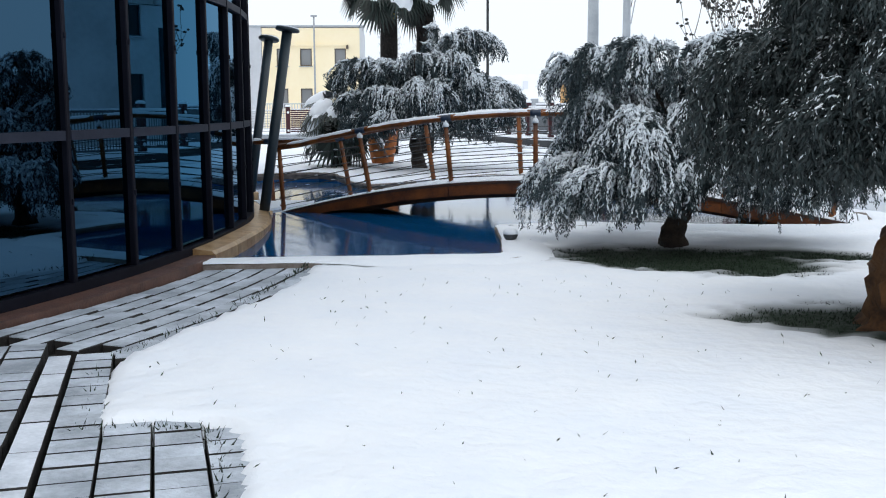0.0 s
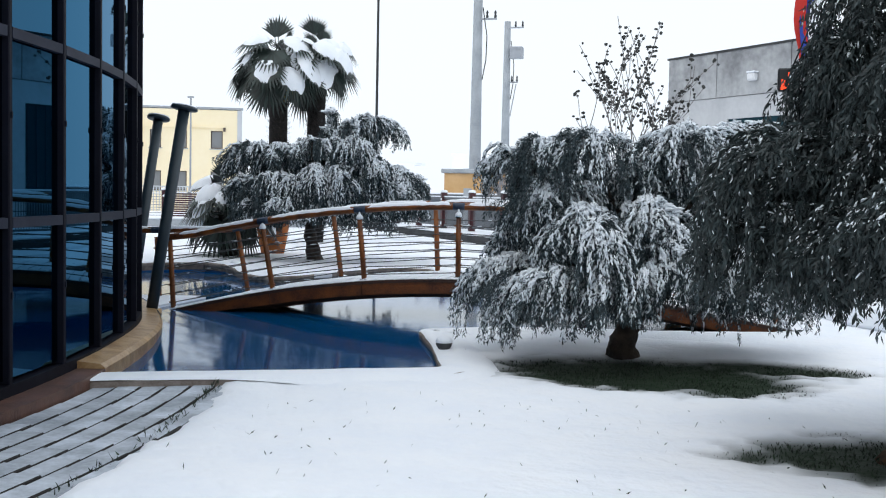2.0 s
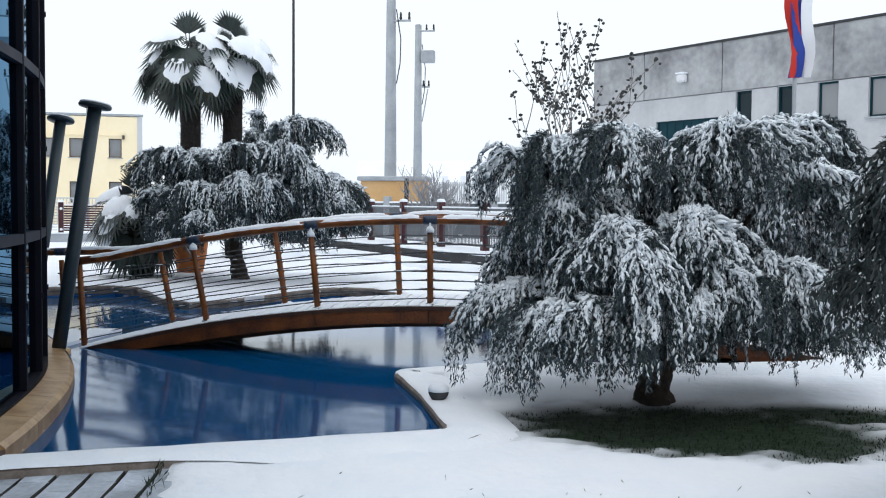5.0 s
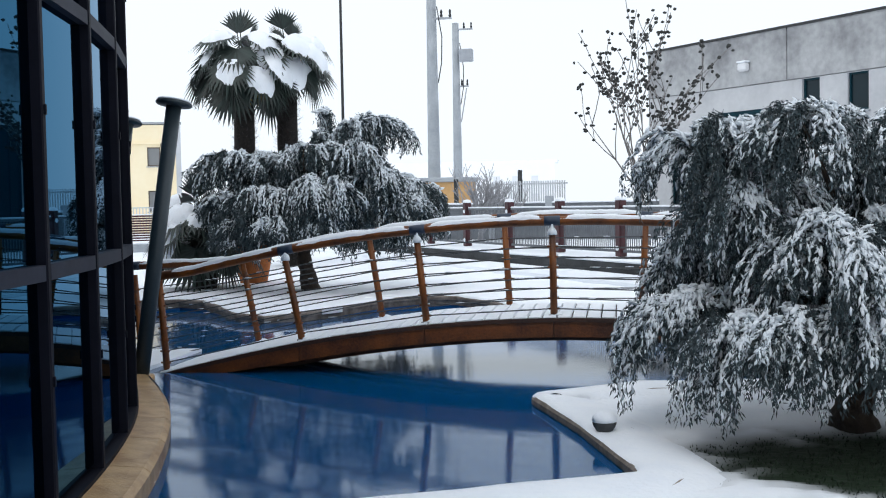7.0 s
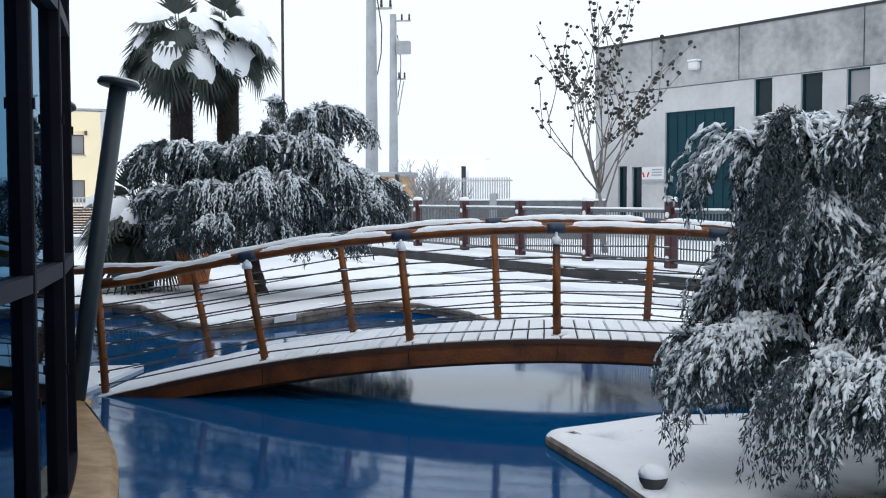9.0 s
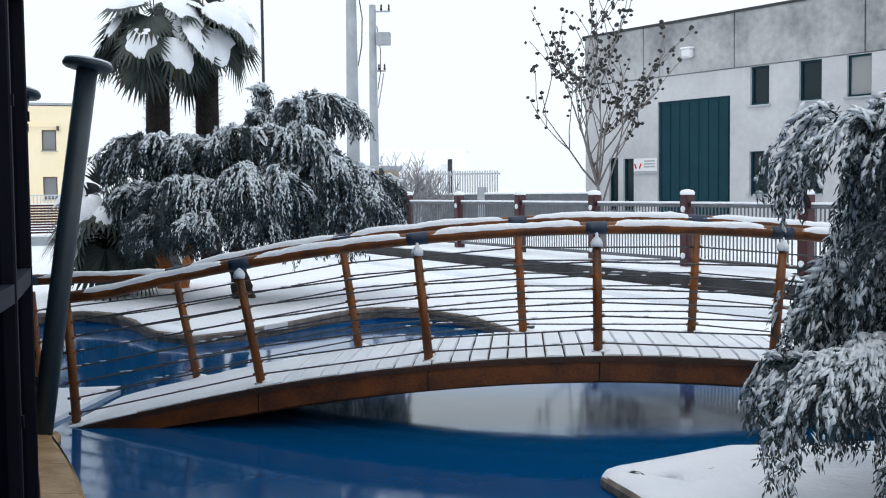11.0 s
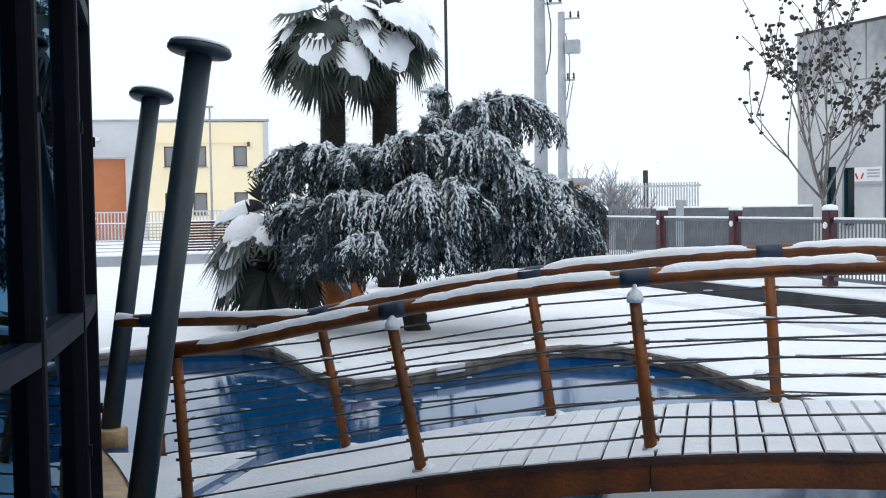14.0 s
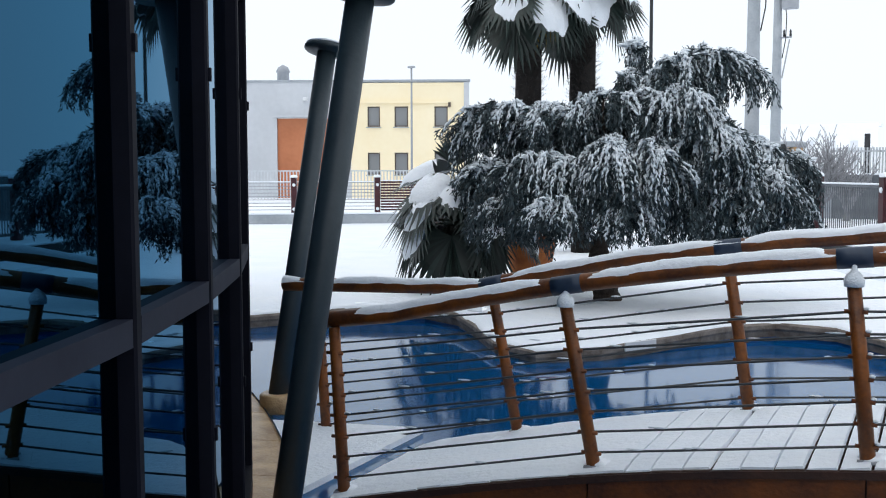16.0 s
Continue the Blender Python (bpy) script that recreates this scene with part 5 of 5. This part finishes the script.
bare_tree(2.75, 28.4, 0.3, 6.6, "nearly bare young tree with a few dark leaves", 3, BARE, levels=3, spread=0.85, r=0.075, limbs=11)
bare_tree(-3.1, 40.0, 0.0, 2.9, "bare snowy bush beyond the fence, greyed by haze", 9, HAZEBARE, leafy=False, levels=4, spread=0.8, r=0.16, limbs=20)
bare_tree(-2.3, 41.0, 0.0, 2.2, "low bare snowy bush beyond the fence, greyed by haze", 10, HAZEBARE, leafy=False, levels=4, spread=0.7, r=0.14, limbs=12)

shed = thing("small_shed", -6.3, 50.5, 0, "low orange-rendered hut with snowy roof", "hut")
part("wall", box(3.0, 2.0, 2.6, Matrix(), 0.02), SHED, shed)
part("roof", box(3.3, 2.3, 0.22, Matrix.Translation((0, 0, 2.6)), 0.05), CONC, shed)

# yard wall and gate beyond the fence
for (p, q, h) in (((-8.0, 44.0), (3.5, 41.0), 1.55),):
    L = math.hypot(q[0] - p[0], q[1] - p[1])
    yw = thing("yard_wall", *p, 0, "grey yard wall capped with snow", "wall", kind="structure", rz=math.degrees(math.atan2(q[1] - p[1], q[0] - p[0])))
    part("wall_body", box(L, 0.2, h, Matrix.Translation((L / 2, 0, 0)), 0.01), GRILLE, yw)
    part("wall_snow", box(L, 0.26, 0.07, Matrix.Translation((L / 2, 0, h + 0.002)), 0.02), SNOW, yw)
    for k in range(int(L / 2.4)):
        part("wall_pier", box(0.28, 0.28, h + 0.28, Matrix.Translation((0.4 + k * 2.4, 0, 0)), 0.02), CONC, yw)
gate = thing("yard_gate", -3.2, 43.5, 0, "pale steel palisade gate in the yard", "gate", rz=-8)
for k in range(34):
    part("bar", box(0.05, 0.04, 2.35, Matrix.Translation((k * 0.095, 0, 0.1))), HAZEMETAL, gate)
for z in (0.3, 1.5, 2.3):
    part("gate_rail", box(3.3, 0.05, 0.06, Matrix.Translation((1.6, 0.03, z))), HAZEMETAL, gate)
for x, h in ((-4.6, 2.6), (-1.9, 2.9)):
    part("gate_post", box(0.16, 0.16, h, Matrix.Translation((x + 3.2, 0.1, 0)), 0.02), WALLC, gate)

# railings before the yellow building
fr = thing("street_railing", -33, 48.5, 0.3, "pale steel street railing", "railing", rz=21)
for k in range(150):
    part("bar", box(0.05, 0.04, 1.35, Matrix.Translation((k * 0.16, 0, 0.0))), HAZEMETAL, fr)
part("top_rail", box(24, 0.06, 0.06, Matrix.Translation((12, 0, 1.35))), HAZEMETAL, fr)

# pale town far off, its haze mixed into the wall and window colours
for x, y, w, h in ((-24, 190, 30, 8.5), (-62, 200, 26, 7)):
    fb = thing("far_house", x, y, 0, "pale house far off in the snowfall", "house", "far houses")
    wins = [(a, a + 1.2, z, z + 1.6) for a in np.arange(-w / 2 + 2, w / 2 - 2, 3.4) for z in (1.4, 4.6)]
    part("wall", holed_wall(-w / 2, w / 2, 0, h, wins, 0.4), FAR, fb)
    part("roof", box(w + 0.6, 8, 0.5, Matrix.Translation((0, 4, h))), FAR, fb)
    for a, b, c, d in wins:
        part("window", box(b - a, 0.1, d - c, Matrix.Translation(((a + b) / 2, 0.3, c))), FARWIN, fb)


# ---- loose small things ----
def grass_tufts():
    rng = np.random.default_rng(7)
    P, D = [], []
    for (cx, cy, rx, ry), n in zip(PATCHES, (5200, 5200, 1600)):
        a, r = rng.uniform(0, 6.283, n), np.sqrt(rng.random(n)) * 1.08
        P.append(np.stack([cx + rx * r * np.cos(a), cy + ry * r * np.sin(a), np.full(n, -0.10)], 1))
    P = np.concatenate(P)
    D = unit(np.stack([rng.normal(size=len(P)) * 0.5, rng.normal(size=len(P)) * 0.5, np.ones(len(P))], 1))
    V, F = leaf_quads(P, D, rng.uniform(0.02, 0.045, len(P)), rng.uniform(0.003, 0.006, len(P)), rng)
    # tufts at the ragged rim of the snow beside the paving
    m = 420
    rim_pts = PAVING[6:16]
    Q, E2 = [], []
    for _ in range(m):
        i = int(rng.integers(0, len(rim_pts) - 1))
        a, b = np.array(rim_pts[i]), np.array(rim_pts[i + 1])
        if noise.noise(Vector((a[0] + b[1], rng.random() * 3, 1))) < -0.35:
            continue
        q = a + (b - a) * rng.random() + rng.normal(size=2) * 0.022
        Q.append((q[0], q[1], -0.06))
    Q = np.array(Q)
    E2 = unit(np.stack([rng.normal(size=len(Q)) * 0.6, rng.normal(size=len(Q)) * 0.6, np.ones(len(Q))], 1))
    V2, F2 = leaf_quads(Q, E2, rng.uniform(0.04, 0.085, len(Q)), rng.uniform(0.003, 0.006, len(Q)), rng)
    F2 = F2 + len(V)
    V, F = np.concatenate([V, V2]), np.concatenate([F, F2])
    tagged(part("grass", (V, F.tolist()), GRASS), "wet dark grass under the olives", "grass", kind="stuff")
    n = 260
    P = np.stack([rng.uniform(1.2, 6.0, n), rng.uniform(-1.5, 5.5, n), np.full(n, -0.01)], 1)
    P = P[~inside(PAVING, P[:, 0], P[:, 1])]
    D = unit(np.stack([rng.normal(size=len(P)), rng.normal(size=len(P)), np.ones(len(P))], 1))
    V, F = leaf_quads(P, D, rng.uniform(0.02, 0.05, len(P)), rng.uniform(0.002, 0.005, len(P)), rng)
    tagged(part("grass_tips", (V, F.tolist()), GRASS), "scattered grass tips poking through the snow", "grass", kind="stuff")


grass_tufts()


# ---- paving, last ----
def on_bed(x, y):
    x, y = np.array([x]), np.array([y])
    return bool(inside(PAVING, x, y)[0] or edge_distance(PAVING, x, y)[0] < 0.14)


def wet_sides(ob, faces=(0, 1, 2, 3)):
    ob.data.materials.append(JOINT)
    for k in faces:
        ob.data.polygons[k].material_index = 1


def build_paving():
    pv = thing("paving", 0, 0, 0, "block paving dusted with snow, dark open joints", "paving", kind="structure")
    n = len(PAVING)
    part("bedding", ([(x, y, -0.135) for x, y in PAVING], [tuple(range(n))]), JOINT, pv)
    rng = random.Random(17)
    top = -0.028
    # curved courses along the glass front
    o = 0.31
    courses = [0.2, 0.2, 0.2, 0.2, 0.2, 0.2, 0.2]
    for ci, w in enumerate(courses):
        s = -0.35 + (ci % 2) * 0.2
        while s < 3.75:
            ln = 0.40
            q = [front(s + 0.001, o + 0.007), front(s + ln - 0.001, o + 0.007), front(s + ln - 0.001, o + w - 0.007), front(s + 0.001, o + w - 0.007)]
            cx, cy = sum(p[0] for p in q) / 4, sum(p[1] for p in q) / 4
            if on_bed(cx, cy) and cy - 0.45 * cx < 5.6:
                h = top - 0.004 + rng.uniform(-0.004, 0.004) - 0.05 * float(sstep(1.5, 5.0, cy))
                r = [front(s + 0.004, o + 0.014), front(s + ln - 0.004, o + 0.014), front(s + ln - 0.004, o + w - 0.014), front(s + 0.004, o + w - 0.014)]
                vs = [(*p, -0.15) for p in q] + [(*p, h - 0.008) for p in q] + [(*p, h) for p in r]
                fs = [(0, 1, 5, 4), (1, 2, 6, 5), (2, 3, 7, 6), (3, 0, 4, 7), (4, 5, 9, 8), (5, 6, 10, 9), (6, 7, 11, 10), (7, 4, 8, 11), (8, 9, 10, 11)]
                wet_sides(part("paver", (vs, fs), PAVER, pv), (0, 1, 2, 3, 4, 6))
            s += ln
        o += w
    # straight field beside a pale edging strip
    ax = Vector((0.575, -0.818, 0))
    ay = Vector((0.818, 0.575, 0))
    org = Vector((0.93, 1.30, 0))

    def block(u0, u1, v0, v1, material, name):
        q = [org + ax * a + ay * b for a, b in ((u0, v0), (u1, v0), (u1, v1), (u0, v1))]
        c = (q[0] + q[2]) / 2
        if not on_bed(c.x, c.y):
            return
        wf = FX - FR + math.sqrt(max(0, FR ** 2 - (c.y - FY) ** 2))
        if c.x < wf + 0.35 or (math.hypot(c.x - FX + FR, c.y - FY) - FR < 1.72 and c.y > 1.60):
            return
        h = top + rng.uniform(-0.005, 0.005)
        r = [c + (p - c) * 0.97 for p in q]
        vs = [(p.x, p.y, -0.15) for p in q] + [(p.x, p.y, h - 0.010) for p in q] + [(p.x, p.y, h) for p in r]
        fs = [(0, 1, 5, 4), (1, 2, 6, 5), (2, 3, 7, 6), (3, 0, 4, 7), (4, 5, 9, 8), (5, 6, 10, 9), (6, 7, 11, 10), (7, 4, 8, 11), (8, 9, 10, 11)]
        wet_sides(part(name, (vs, fs), material, pv), range(8))

    for k in range(7):
        block(k * 0.5 - 0.2, k * 0.5 + 0.29, -0.07, 0.07, KERB, "edging_slab")
    for i in range(-3, 16):
        for j in range(4):
            block(i * 0.205 - 0.4, i * 0.205 - 0.208, 0.10 + j * 0.24, 0.328 + j * 0.24, PAVER, "paver")
        for j in range(9):
            block(i * 0.205 - 0.4, i * 0.205 - 0.208, -0.10 - (j + 1) * 0.24, -0.112 - j * 0.24, PAVER, "paver")


build_paving()
